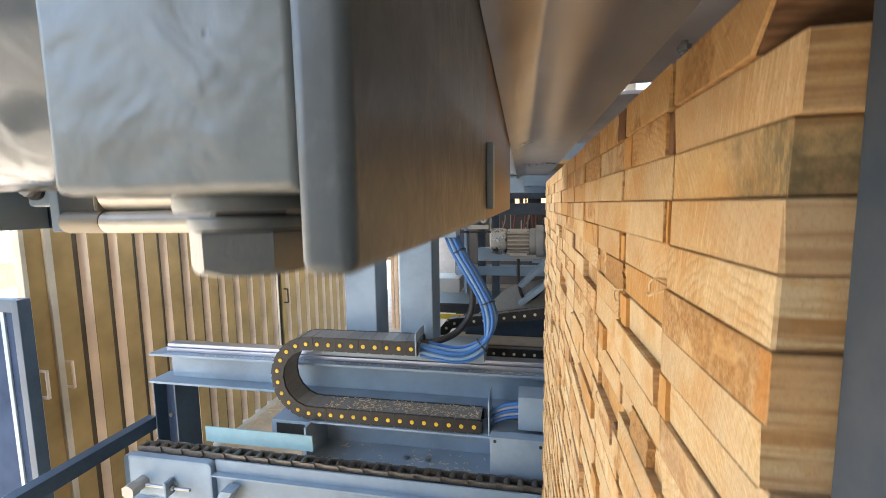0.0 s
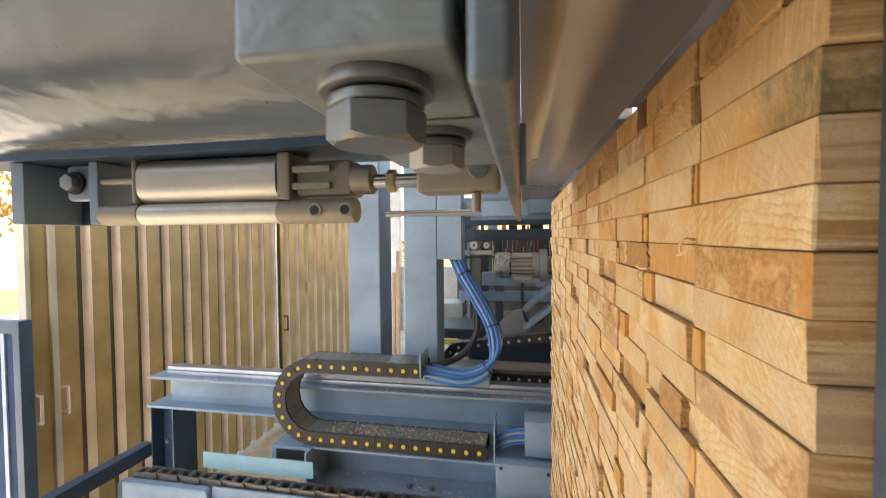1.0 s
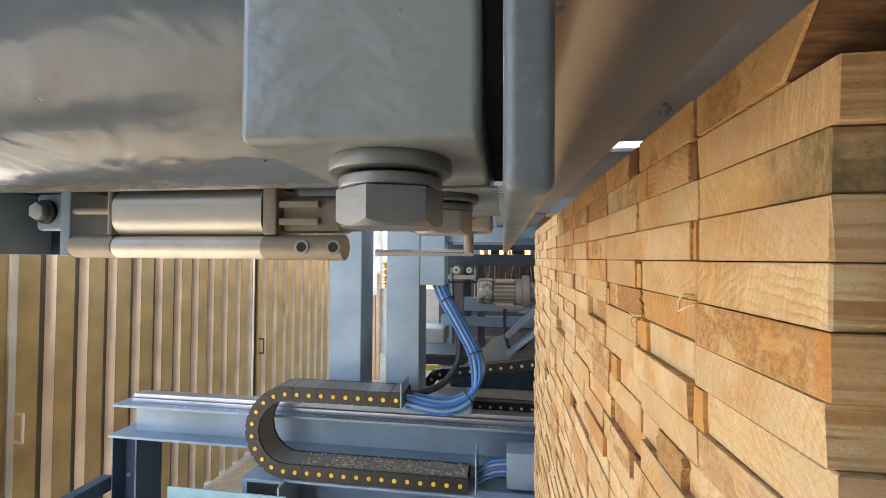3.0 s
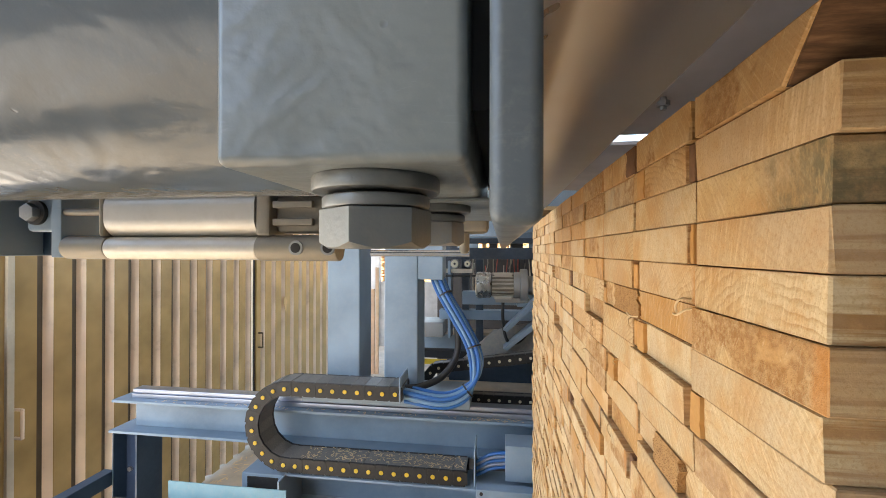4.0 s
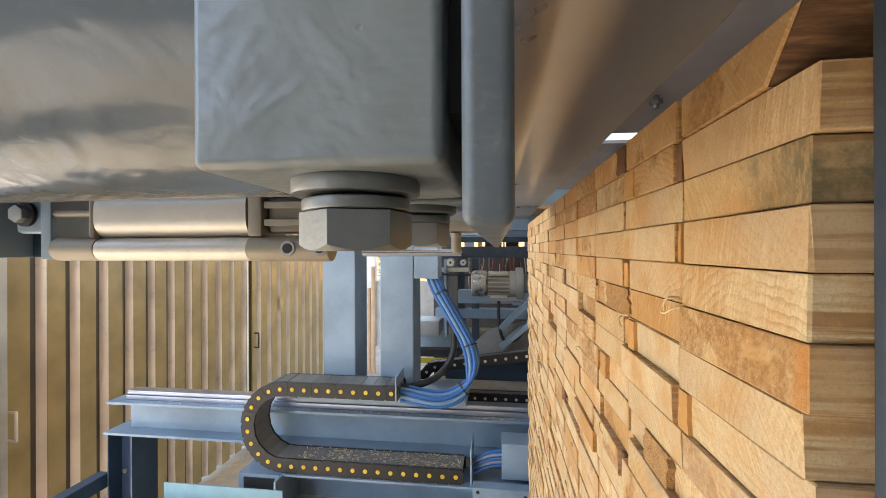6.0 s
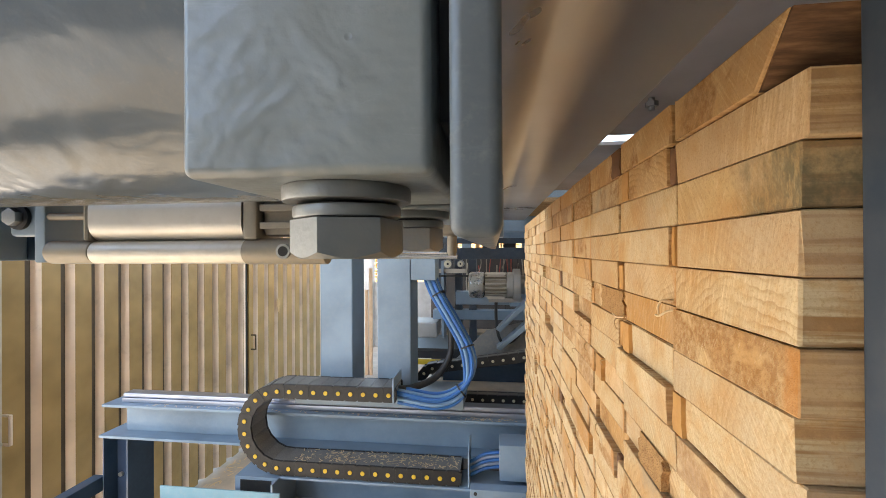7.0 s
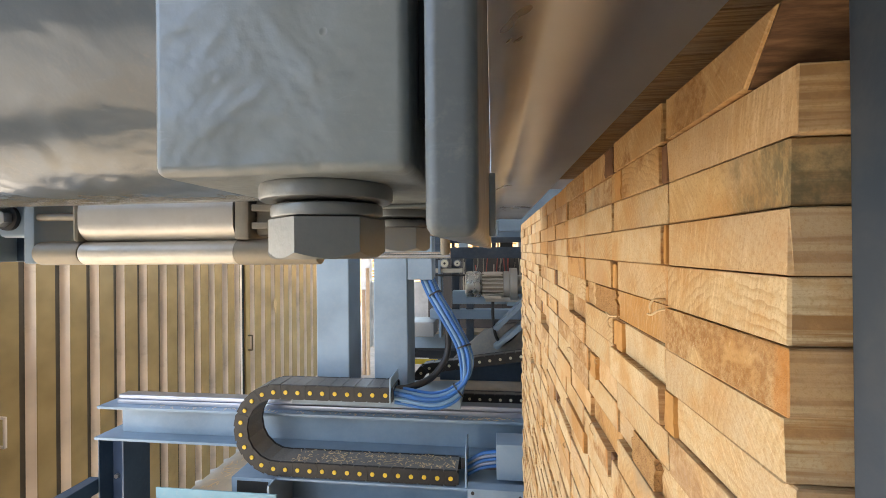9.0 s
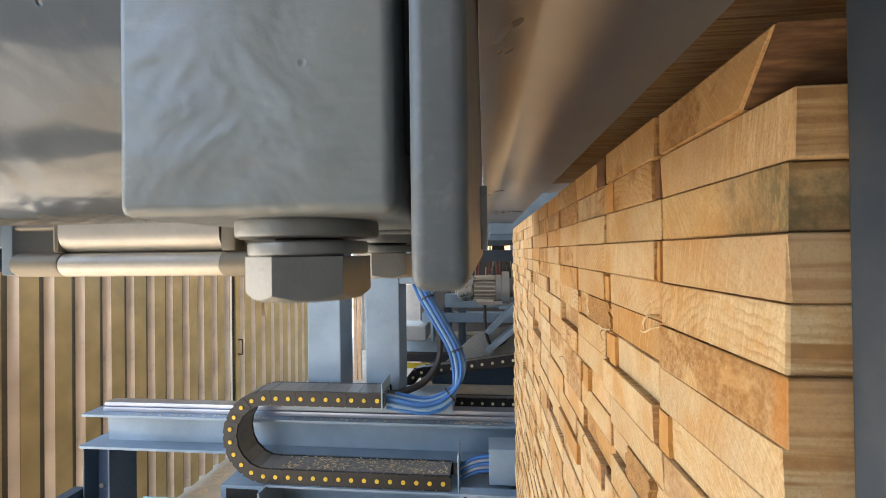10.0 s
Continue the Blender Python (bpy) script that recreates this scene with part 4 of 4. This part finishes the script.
# hoses from the chain to the cable box
bundle = thing("hose_bundle", (-0.3, 1.5, 1.72), "bundle of blue and grey pneumatic hoses hanging in a loop", "hoses")
base_path = [(-0.351, 1.55, 2.20), (-0.317, 1.53, 2.133), (-0.261, 1.51, 2.045), (-0.199, 1.48, 1.936), (-0.184, 1.45, 1.848), (-0.217, 1.43, 1.785), (-0.306, 1.42, 1.748), (-0.455, 1.42, 1.768)]
for i in range(13):
    a = 2.4 * i
    rr = 0.027 * math.sqrt((i + 0.5) / 13)
    du, dv = rr * math.cos(a), rr * math.sin(a)
    p = []
    for k, (x, y, z) in enumerate(base_path):
        w = 1.0 if k < 6 else 1.1
        side = (du, 0.0) if k < 4 else ((du * 0.8, du * 0.6) if k == 4 else (0.0, du))
        p.append((x + side[0] * w + rng.uniform(-0.0015, 0.0015), y + dv * w, z + side[1] * w + rng.uniform(-0.0015, 0.0015)))
    part("hose", hose(p, 0.0075, 8), GREYHOSE if i in (4, 9) else PALEHOSE if i % 2 else BLUEHOSE, bundle)
for k in (1, 3, 5):
    x, y, z = base_path[k]
    d = (Vector(base_path[k + 1]) - Vector(base_path[k - 1])).normalized() * 0.003
    part("cable_tie", rod(Vector((x, y, z)) - d, Vector((x, y, z)) + d, 0.031, 18), BLACK, bundle)
heavy = thing("black_cable", (-0.34, 1.54, 1.77), "thick black ribbed cable hanging beside the hoses", "cable")
part("cable", hose([(-0.355, 1.57, 2.22), (-0.33, 1.56, 2.13), (-0.277, 1.55, 2.03), (-0.268, 1.54, 1.90), (-0.32, 1.50, 1.815), (-0.40, 1.45, 1.785), (-0.455, 1.42, 1.785)], 0.0135, 12), BLACK, heavy)

# trough under the lower run
tray = thing("chain_trough", (-0.5, 1.42, 1.3), "blue-grey steel channel under the cable chain", "channel")
part("top", box(-0.90, 0.6, 1.352, 1.49, 1.4535, 1.4615, 0.001), BLUE, tray)
part("web", box(-0.90, 0.6, 1.478, 1.486, 1.315, 1.453, 0.001), BLUE, tray)
part("bottom", box(-0.90, 0.6, 1.30, 1.486, 1.303, 1.3115, 0.001), BLUE, tray)
part("stiffener", box(-0.905, -0.897, 1.30, 1.486, 1.312, 1.4610, 0.001), BLUE, tray)
for x in (-0.52, -0.43):
    part("bolt", rod((x, 1.40, 1.312), (x, 1.40, 1.325), 0.012, 6, 0.001), ZINC, tray)
part("leg", box(-0.80, -0.72, 1.40, 1.48, FLOOR, 1.3025, 0.004), BLUE, tray)
part("leg", box(0.35, 0.43, 1.40, 1.48, FLOOR, 1.3025, 0.004), BLUE, tray)

endbox = thing("terminal_box", (0, 1.33, 1.28), "blue-grey steel terminal box at the chain end", "terminal box")
part("body", box(-0.178, 0.25, 1.30, 1.345, 1.28, 1.492, 0.003), BLUE, endbox)
part("upper_box", box(-0.078, 0.25, 1.36, 1.46, 1.494, 1.62, 0.003), BLUE, endbox)
for x, z in ((-0.160, 1.478), (-0.158, 1.300), (0.0, 1.470)):
    # Black discs paint the dark of the screw holes; nothing is cut.
    part("screw_hole", rod((x, 1.2975, z), (x, 1.30, z), 0.006, 12), BLACK, endbox)
for i in range(5):
    z = 1.525 + i * 0.013
    part("hose", hose([(-0.183, 1.40 + 0.01 * (i % 2), 1.488 + 0.012 * i), (-0.13, 1.40, z - 0.01), (-0.076, 1.40, z)], 0.006, 8, 4), GREYHOSE if i % 2 else BLUEHOSE, endbox)

side_arm = thing("sensor_arm", (-1.0, 1.6, 1.4), "blue square tube stub behind the cable chain", "tube")
part("tube", box(-1.085, -0.915, 1.36, 1.62, 1.352, 1.452, 0.004), BLUE, side_arm)
# Black slab puts the shade inside the open tube end on its front.
part("opening_shade", box(-1.060, -0.935, 1.357, 1.3598, 1.364, 1.440, 0.0), BLACK, side_arm)
part("support", box(-1.04, -0.96, 1.50, 1.60, FLOOR, 1.3515, 0.004), BLUE, side_arm)

strip = thing("teal_angle", (-1.1, 1.30, 1.37), "pale teal painted angle strip behind the conveyor", "angle strip")
part("upright", box(-1.345, -0.868, 1.296, 1.302, 1.368, 1.432, 0.001), TEAL, strip)
part("ledge", box(-1.345, -0.868, 1.303, 1.34, 1.368, 1.374, 0.001), TEAL, strip)

# ---------------------------------------------------------------- chain conveyor
CY = 1.20
conv = thing("chain_conveyor", (-0.8, CY, FLOOR), "blue-grey chain conveyor with greasy steel chain and tensioner", "conveyor")
part("end_cheek", box(-1.64, -1.24, CY, CY + 0.012, 1.16, 1.345, 0.02, 3), CONVBLUE, conv, "rounded end cheek")
part("side_beam", box(-1.238, 0.9, CY + 0.013, CY + 0.021, 1.14, 1.35, 0.002), CONVBLUE, conv)
part("lip", box(-1.238, 0.9, CY - 0.012, CY + 0.0125, 1.295, 1.302, 0.001), CONVBLUE, conv)
part("back_beam", box(-1.6, 0.9, CY + 0.085, CY + 0.093, 1.16, 1.345, 0.002), CONVBLUE, conv)
part("chain_bed", box(-1.6, 0.9, CY + 0.022, CY + 0.0845, 1.325, 1.335, 0.001), CONVBLUE, conv)
part("leg", box(-1.0, -0.92, CY + 0.022, CY + 0.084, FLOOR, 1.3245, 0.004), CONVBLUE, conv)
part("leg", box(0.5, 0.58, CY + 0.022, CY + 0.084, FLOOR, 1.3245, 0.004), CONVBLUE, conv)
part("brace", prism([(-1.17, 1.27), (-1.12, 1.27), (-1.28, 1.02), (-1.33, 1.02)], "y", CY - 0.05, CY - 0.001, 0.002), CONVBLUE, conv)
plate_l = bmesh.new()
prism([(-0.031, -0.014), (0.031, -0.014), (0.036, 0.0), (0.031, 0.014), (-0.031, 0.014), (-0.036, 0.0)], "y", -0.002, 0.002, 0.001, plate_l)
pl = link("link_plate", plate_l, CHAINSTEEL)
rl = link("roller", rod((0, -0.016, 0), (0, 0.016, 0), 0.012, 14, 0.001), CHAINSTEEL)
pd, rd = pl.data, rl.data
bpy.data.objects.remove(pl)
bpy.data.objects.remove(rl)
x, i = -1.58, 0
while x < 0.15:
    zz = 1.352 + (0.0 if x > -1.55 else -0.006)
    for yy in ((CY + 0.030, CY + 0.076) if i % 2 else (CY + 0.035, CY + 0.071)):
        o = new("link_plate", pd)
        o.parent, o.matrix_parent_inverse = conv, Matrix.Translation(-SPOT[conv.name])
        o.location = (x, yy, zz)
    o = new("roller", rd)
    o.parent, o.matrix_parent_inverse = conv, Matrix.Translation(-SPOT[conv.name])
    o.location = (x - 0.024, CY + 0.053, zz)
    x += 0.048
    i += 1
part("shaft", rod((-1.56, CY - 0.06, 1.235), (-1.56, CY + 0.02, 1.235), 0.024, 20, 0.003), DULLZINC, conv, "round shaft end with nut")
part("shaft_nut", rod((-1.56, CY - 0.075, 1.235), (-1.56, CY - 0.045, 1.235), 0.030, 6, 0.002), DULLZINC, conv)
part("tension_screw", rod((-1.53, CY - 0.02, 1.235), (-1.33, CY - 0.02, 1.235), 0.006, 12), ZINC, conv)
part("tension_lug", box(-1.43, -1.415, CY - 0.045, CY - 0.001, 1.205, 1.27, 0.006), CONVBLUE, conv)
part("tension_nut", rod((-1.414, CY - 0.02, 1.235), (-1.400, CY - 0.02, 1.235), 0.011, 6), ZINC, conv)

# ---------------------------------------------------------------- machine behind
back = thing("rear_rail_beam", (0, 2.05, FLOOR), "blue-grey steel beam with yellow rail behind the carriage", "beam")
part("beam", box(-1.0, 2.4, 1.98, 2.10, 1.50, 1.62, 0.004), BLUE, back)
part("deck", box(-1.0, 2.4, 1.80, 1.975, 1.655, 1.665, 0.002), CONCRETE, back, "dusty tan deck strip")
part("deck_beam", box(-0.35, 2.4, 1.93, 1.94, 1.6655, 1.768, 0.002), DARKBLUE, back)
part("deck_edge", box(-1.0, 2.4, 1.795, 1.8, 1.632, 1.665, 0.001), DULLZINC, back)
for x in (-0.7, 1.6):
    part("leg", box(x, x + 0.1, 1.985, 2.095, FLOOR, 1.4995, 0.004), BLUE, back)
    part("deck_leg", box(x, x + 0.06, 1.815, 1.87, FLOOR, 1.6545, 0.004), BLUE, back)
chain_2 = cable_chain((0, 1.9, 1.6), 0.9, 0.9, -0.36, 1.777, 1.643, 1.74, 1.790, 0.0455, 0.022, "black cable chain with ivory pin caps further back", IVORY, 0.15)

motor = thing("electric_motor", (-0.09, 1.9, 2.08), "silver geared electric motor with ribbed housing", "motor")
part("fan_cover", rod((-0.215, 1.9, 2.143), (-0.138, 1.9, 2.143), 0.063, 40, 0.012), FANSTEEL, motor, "bright fan cover")
part("housing", rod((-0.1375, 1.9, 2.143), (-0.035, 1.9, 2.143), 0.052, 32), CASTALU, motor)
for i in range(18):
    a = 2 * math.pi * (i + 0.5) / 18
    c, si = math.cos(a), math.sin(a)
    part("fin", hose([(-0.136, 1.9 + 0.056 * c, 2.143 + 0.056 * si), (-0.085, 1.9 + 0.057 * c, 2.143 + 0.057 * si), (-0.036, 1.9 + 0.056 * c, 2.143 + 0.056 * si)], 0.0042, 6, 2), ALU, motor)
part("end_shield", rod((-0.0345, 1.9, 2.143), (-0.005, 1.9, 2.143), 0.062, 32, 0.003), DULLZINC, motor)
part("flange", rod((-0.0045, 1.9, 2.143), (0.030, 1.9, 2.143), 0.078, 40, 0.003), DULLZINC, motor)
part("bearing", rod((0.0305, 1.9, 2.143), (0.09, 1.9, 2.143), 0.045, 24, 0.004), DULLZINC, motor)
for z in (2.088, 2.198):
    part("terminal_strip", box(-0.125, -0.045, 1.838, 1.85, z - 0.007, z + 0.007, 0.002), ALU, motor)
part("foot", box(-0.12, 0.04, 1.87, 1.93, 2.062, 2.083, 0.002), DULLZINC, motor)
lead = thing("motor_cable", (-0.09, 1.88, 1.9), "black cable hanging from the motor", "cable")
part("cable", hose([(-0.085, 1.88, 2.07), (-0.085, 1.87, 1.98), (-0.072, 1.86, 1.90), (-0.045, 1.86, 1.872), (0.0, 1.86, 1.89), (0.06, 1.88, 1.96)], 0.0075, 8), BLACK, lead)

stand = thing("drive_frame", (0, 2.3, FLOOR), "blue-grey welded drive frame behind the motor", "frame")
part("top_beam", box(-0.46, 1.2, 2.36, 2.44, 2.258, 2.325, 0.003), SLATE, stand)
part("upper_beam", box(-0.46, 1.2, 2.50, 2.58, 2.425, 2.53, 0.003), BLUE, stand)
part("upper_panel", box(-0.5, 0.40, 2.90, 2.94, 2.362, 2.505, 0.003), BLUE, stand, "blue-grey panel over the wires")
for x, w, mat in ((-0.46, 0.05, SLATE), (-0.38, 0.02, DARKROOM), (-0.33, 0.07, BLUE), (-0.23, 0.03, BROWN), (-0.18, 0.06, DARKROOM), (-0.09, 0.03, SLATE), (-0.03, 0.09, DARKROOM), (0.10, 0.2, BLUE)):
    part("clip_block", box(x, x + w, 2.90, 2.935, 2.319, 2.3615, 0.002), mat, stand)
part("upper_rail", box(-0.46, 1.2, 2.44, 2.48, 2.352, 2.385, 0.003), SLATE, stand)
part("tie_post", box(-0.455, -0.405, 2.445, 2.475, 1.9555, 2.5, 0.003), SLATE, stand)
part("motor_plate", box(-0.02, 1.0, 1.86, 1.97, 2.045, 2.0615, 0.002), BLUE, stand)
part("motor_beam", box(-0.30, 1.0, 2.10, 2.16, 2.02, 2.09, 0.003), BLUE, stand)
for x in (-0.33, -0.245, 0.30):
    part("post", box(x, x + 0.045, 2.36, 2.42, FLOOR, 2.2575, 0.003), SLATE, stand)
part("low_beam", box(-0.46, 1.0, 2.34, 2.42, 1.90, 1.955, 0.003), BLUE, stand)
part("foot_beam", box(-0.62, 1.0, 2.52, 2.6, 1.66, 1.775, 0.003), BLUE, stand)
part("foot_rail", box(-0.62, 1.0, 2.50, 2.62, 1.7755, 1.795, 0.002), TRIM, stand)
part("post_motor", box(0.12, 0.18, 1.88, 1.96, 1.6655, 2.0445, 0.003), BLUE, stand)
for lo, hi in ((1.949, 2.068), (1.864, 1.953)):
    part("brace", prism([(-0.085, lo - 0.004), (-0.066, lo - 0.014), (0.16, hi + 0.086), (0.16, hi + 0.108), (0.145, hi + 0.108)], "y", 1.80, 1.879, 0.002), BLUE, stand)
part("bracket", prism([(-0.31, 1.756), (0.30, 1.790), (0.30, 2.03), (-0.132, 1.925)], "y", 1.885, 1.895, 0.002), GUSSET, stand, "dusty grey gusset plate")
part("gauge_bar", box(-0.42, -0.26, 2.29, 2.33, 2.178, 2.202, 0.002), TRIM, stand)
part("air_pipe", rod((-0.44, 2.28, 2.163), (-0.20, 2.28, 2.163), 0.006, 10), BLACK, stand)
part("yellow_stripe", box(-0.62, -0.40, 2.22, 2.226, 1.66, 1.69, 0.001), YELLOW, stand)
# Dark strip stands for the shade in the gap below the beam.
part("gap_shade_strip", box(-0.62, -0.2, 2.24, 2.30, 1.692, 1.735, 0.001), DARKROOM, stand)
part("side_plate", box(-0.40, -0.385, 2.28, 2.40, 1.80, 2.25, 0.002), BLUE, stand)
for x, r in ((-0.362, 0.027), (-0.288, 0.02)):
    g1 = part("gauge", rod((x, 2.28, 2.232), (x, 2.335, 2.232), r, 24, 0.004), ZINC, stand, "round pressure gauge")
    part("dial", rod((x, 2.2785, 2.232), (x, 2.2797, 2.232), r * 0.8, 20), IVORY, g1)
    part("pointer", rod((x, 2.2770, 2.232), (x, 2.2784, 2.232), r * 0.26, 12), BLACK, g1)
cab = thing("control_cabinet", (0.3, 3.2, FLOOR), "dark machine cabinet with hanging coloured wires", "cabinet")
part("body", box(-0.62, 2.0, 3.3, 3.8, FLOOR, 2.318, 0.005), CABGREY, cab)
# Sheet and posts are added to cover bright sky behind the board layer.
part("sky_sheet", box(-0.50, 1.20, 3.40, 3.43, 2.47, 2.85, 0.003), BLUE, cab, "blue-grey sheet added to cover the bright sky")
for x in (-0.50, 1.15):
    part("sky_sheet_post", box(x, x + 0.05, 3.4305, 3.47, 2.3185, 2.85, 0.003), BLUE, cab)
for i in range(26):
    x = rng.uniform(-0.30, 0.16)
    z = rng.uniform(2.02, 2.25)
    part("wire", hose([(x, 2.95, z + 0.13), (x + rng.uniform(-0.02, 0.02), 2.94, z), (x + rng.uniform(-0.02, 0.02), 2.95, z - rng.uniform(0.05, 0.2))], 0.004, 5, 3), rng.choice((REDWIRE, TRIM, BLACK, CASTALU)), cab)
gear = thing("gear_box", (-0.5, 2.4, 1.8), "grey gear housing on the rear beam", "gear box")
part("body", box(-0.62, -0.43, 2.30, 2.5, 1.796, 1.885, 0.01), DULLZINC, gear)

# timber leaning behind the columns
for i, (x, tilt) in enumerate(((-1.285, 0.02), (-1.245, -0.01))):
    b = link("leaning_board", box(x, x + 0.028, 3.6, 3.63, FLOOR, 1.95 + 0.2 * i, 0.002), PALEBOARD)
    tagged(b, "pale sawn board standing upright behind the machine", "board", "upright boards")

def litter(name, count, x0, x1, y0, y1, z, size, label, seed):
    """Flat wood flakes lying about."""
    q = random.Random(seed)
    bm = bmesh.new()
    for n in range(count):
        x, y, a, w, d = q.uniform(x0, x1), q.uniform(y0, y1), q.uniform(0, 6.28), size * q.uniform(0.5, 1.6), size * q.uniform(0.12, 0.35)
        c, si = math.cos(a), math.sin(a)
        bm.faces.new([bm.verts.new((x + u * c - v * si, y + u * si + v * c, z + q.uniform(0.0005, size * 0.25))) for u, v in ((-w, -d), (w, -d), (w, d), (-w, d))])
    ob = link(name, bm, PALEFIBRE, smooth=False)
    return tagged(ob, label, "wood chips", kind="stuff")


litter("wood_chips", 300, -0.85, -0.22, 1.372, 1.465, 1.5185, 0.006, "pale wood chips lying in the cable chain", 3)
litter("wood_chips", 120, -1.6, 0.0, 1.505, 1.53, 1.6445, 0.006, "pale wood chips lying on the beam flange", 5)
litter("wood_chips", 60, -0.88, -0.2, 1.305, 1.47, 1.312, 0.007, "pale wood chips lying in the steel channel", 7)
litter("wood_chips", 70, -0.21, 0.0, 1.505, 1.63, 1.6445, 0.006, "pale wood chips lying on the beam", 8)
litter("wood_chips", 160, -2.78, -2.62, 2.6, 5.5, FLOOR + 0.001, 0.022, "dark chips and bark along the door foot", 11)

# ---------------------------------------------------------------- outside the door
gate = thing("safety_panel", (-2.5, 1.4, FLOOR), "dark blue safety panel in a blue steel frame", "panel")
part("sheet", box(-2.9, -2.56, 1.495, 1.505, FLOOR + 0.1, 1.82, 0.002), MATTBLUE, gate)
part("stile", box(-2.66, -2.635, 1.485, 1.4945, FLOOR + 0.1, 1.82, 0.002), BLUE, gate)
part("post", box(-2.559, -2.515, 1.47, 1.53, FLOOR, 1.885, 0.004), DARKBLUE, gate)
part("top_rail", box(-2.95, -2.56, 1.475, 1.525, 1.8205, 1.885, 0.004), DARKBLUE, gate)
for i in range(5):
    x = -16 - 2.2 * i
    pk = thing("wrapped_pack", (x, 9 + 1.6 * i, FLOOR), "white wrapped timber pack in the yard", "timber pack", "yard packs")
    part("cover", box(x - 1.5, x + 1.5, 8.2 + 1.6 * i, 9.8 + 1.6 * i, FLOOR + 0.7, FLOOR + 1.5, 0.03), TARP, pk)
    part("pack_body", box(x - 1.48, x + 1.48, 8.22 + 1.6 * i, 9.78 + 1.6 * i, FLOOR - 0.02, FLOOR + 0.6995, 0.01), WOOD, pk)


for i, (x, y, hgt) in enumerate(((-5.9, 16.3, 2.2), (-3.4, 16.5, 2.3), (-0.9, 16.2, 3.3), (1.6, 16.4, 3.0), (4.1, 16.1, 3.4), (6.6, 16.5, 2.6))):
    pk = thing("timber_pack", (x, y, FLOOR), "sunlit pack of pale sawn boards in the yard", "timber pack", "yard timber")
    q = random.Random(60 + i)
    boards = bmesh.new()
    z = FLOOR + 0.1
    while z < hgt:
        u = x - 1.15
        while u < x + 1.1:
            w = q.uniform(0.09, 0.16)
            box(u, u + w - 0.006, y - 0.5 + q.uniform(-0.03, 0.03), y + 0.5, z, z + 0.05, 0, 1, boards, q.randrange(2))
            u += w
        z += 0.056
    part("pack_body", boards, [WOOD, AMBER], pk, smooth=False)["kind"] = "stuff"
    for u in (x - 0.8, x + 0.7):
        part("bearer", box(u, u + 0.1, y - 0.5, y + 0.5, FLOOR - 0.02, FLOOR + 0.0995, 0.003), WOOD, pk)


def treeline(name, spots, height, label):
    t = thing(name, (*spots[0], FLOOR), label, "trees")
    q = random.Random(9)
    trunk, crown = bmesh.new(), bmesh.new()
    for x, y in spots:
        hgt = height * q.uniform(0.8, 1.2)
        rod((x, y, FLOOR - 0.05), (x, y, FLOOR + hgt * 0.6), 0.22, 8, 0, trunk, 0.08)
        for n in range(46):
            a, rr, zz = q.uniform(0, 6.28), q.uniform(0.2, 2.4), q.uniform(0.25, 1.0)
            rr *= 1.15 - abs(zz - 0.55)
            c = Vector((x + rr * math.cos(a), y + rr * math.sin(a), FLOOR + hgt * zz))
            for leaf in range(7):
                p = c + Vector((q.gauss(0, 0.4), q.gauss(0, 0.4), q.gauss(0, 0.35)))
                u, w = Vector((q.gauss(0, 1), q.gauss(0, 1), q.gauss(0, 1))).normalized() * 0.28, Vector((q.gauss(0, 1), q.gauss(0, 1), q.gauss(0, 1))).normalized() * 0.22
                crown.faces.new([crown.verts.new(p + d) for d in (u, w, -u, -w)])
    part("trunk", trunk, BARK, t)
    part("crown", crown, LEAFY, t)["kind"] = "stuff"


# First row is unseen, added to darken the horizon in the arm's reflection.
treeline("reflected_trees", [(-26 + 2.6 * i, -8.0 - 2.2 * i + (i % 3)) for i in range(10)], 7.0, "unseen row of rust-coloured trees added for the arm's reflection")
treeline("autumn_trees", [(-38 + 1.0 * i, 34 - 4.2 * i + (i % 3)) for i in range(16)], 7.5, "row of rust-coloured autumn trees beyond the yard")


def motions():
    walk(sheet, [(t, pose(1.2, y, 2.52)) for t, y in
                 ((0.0, 2.1), (6.6, 2.1), (7.2, 1.46), (7.9, 0.88), (8.0, 0.80), (8.3, 0.575), (8.5, 0.343), (8.7, 0.08), (8.8, 0.012), (8.9, 0.002), (10.0, 0.002))])


motions()
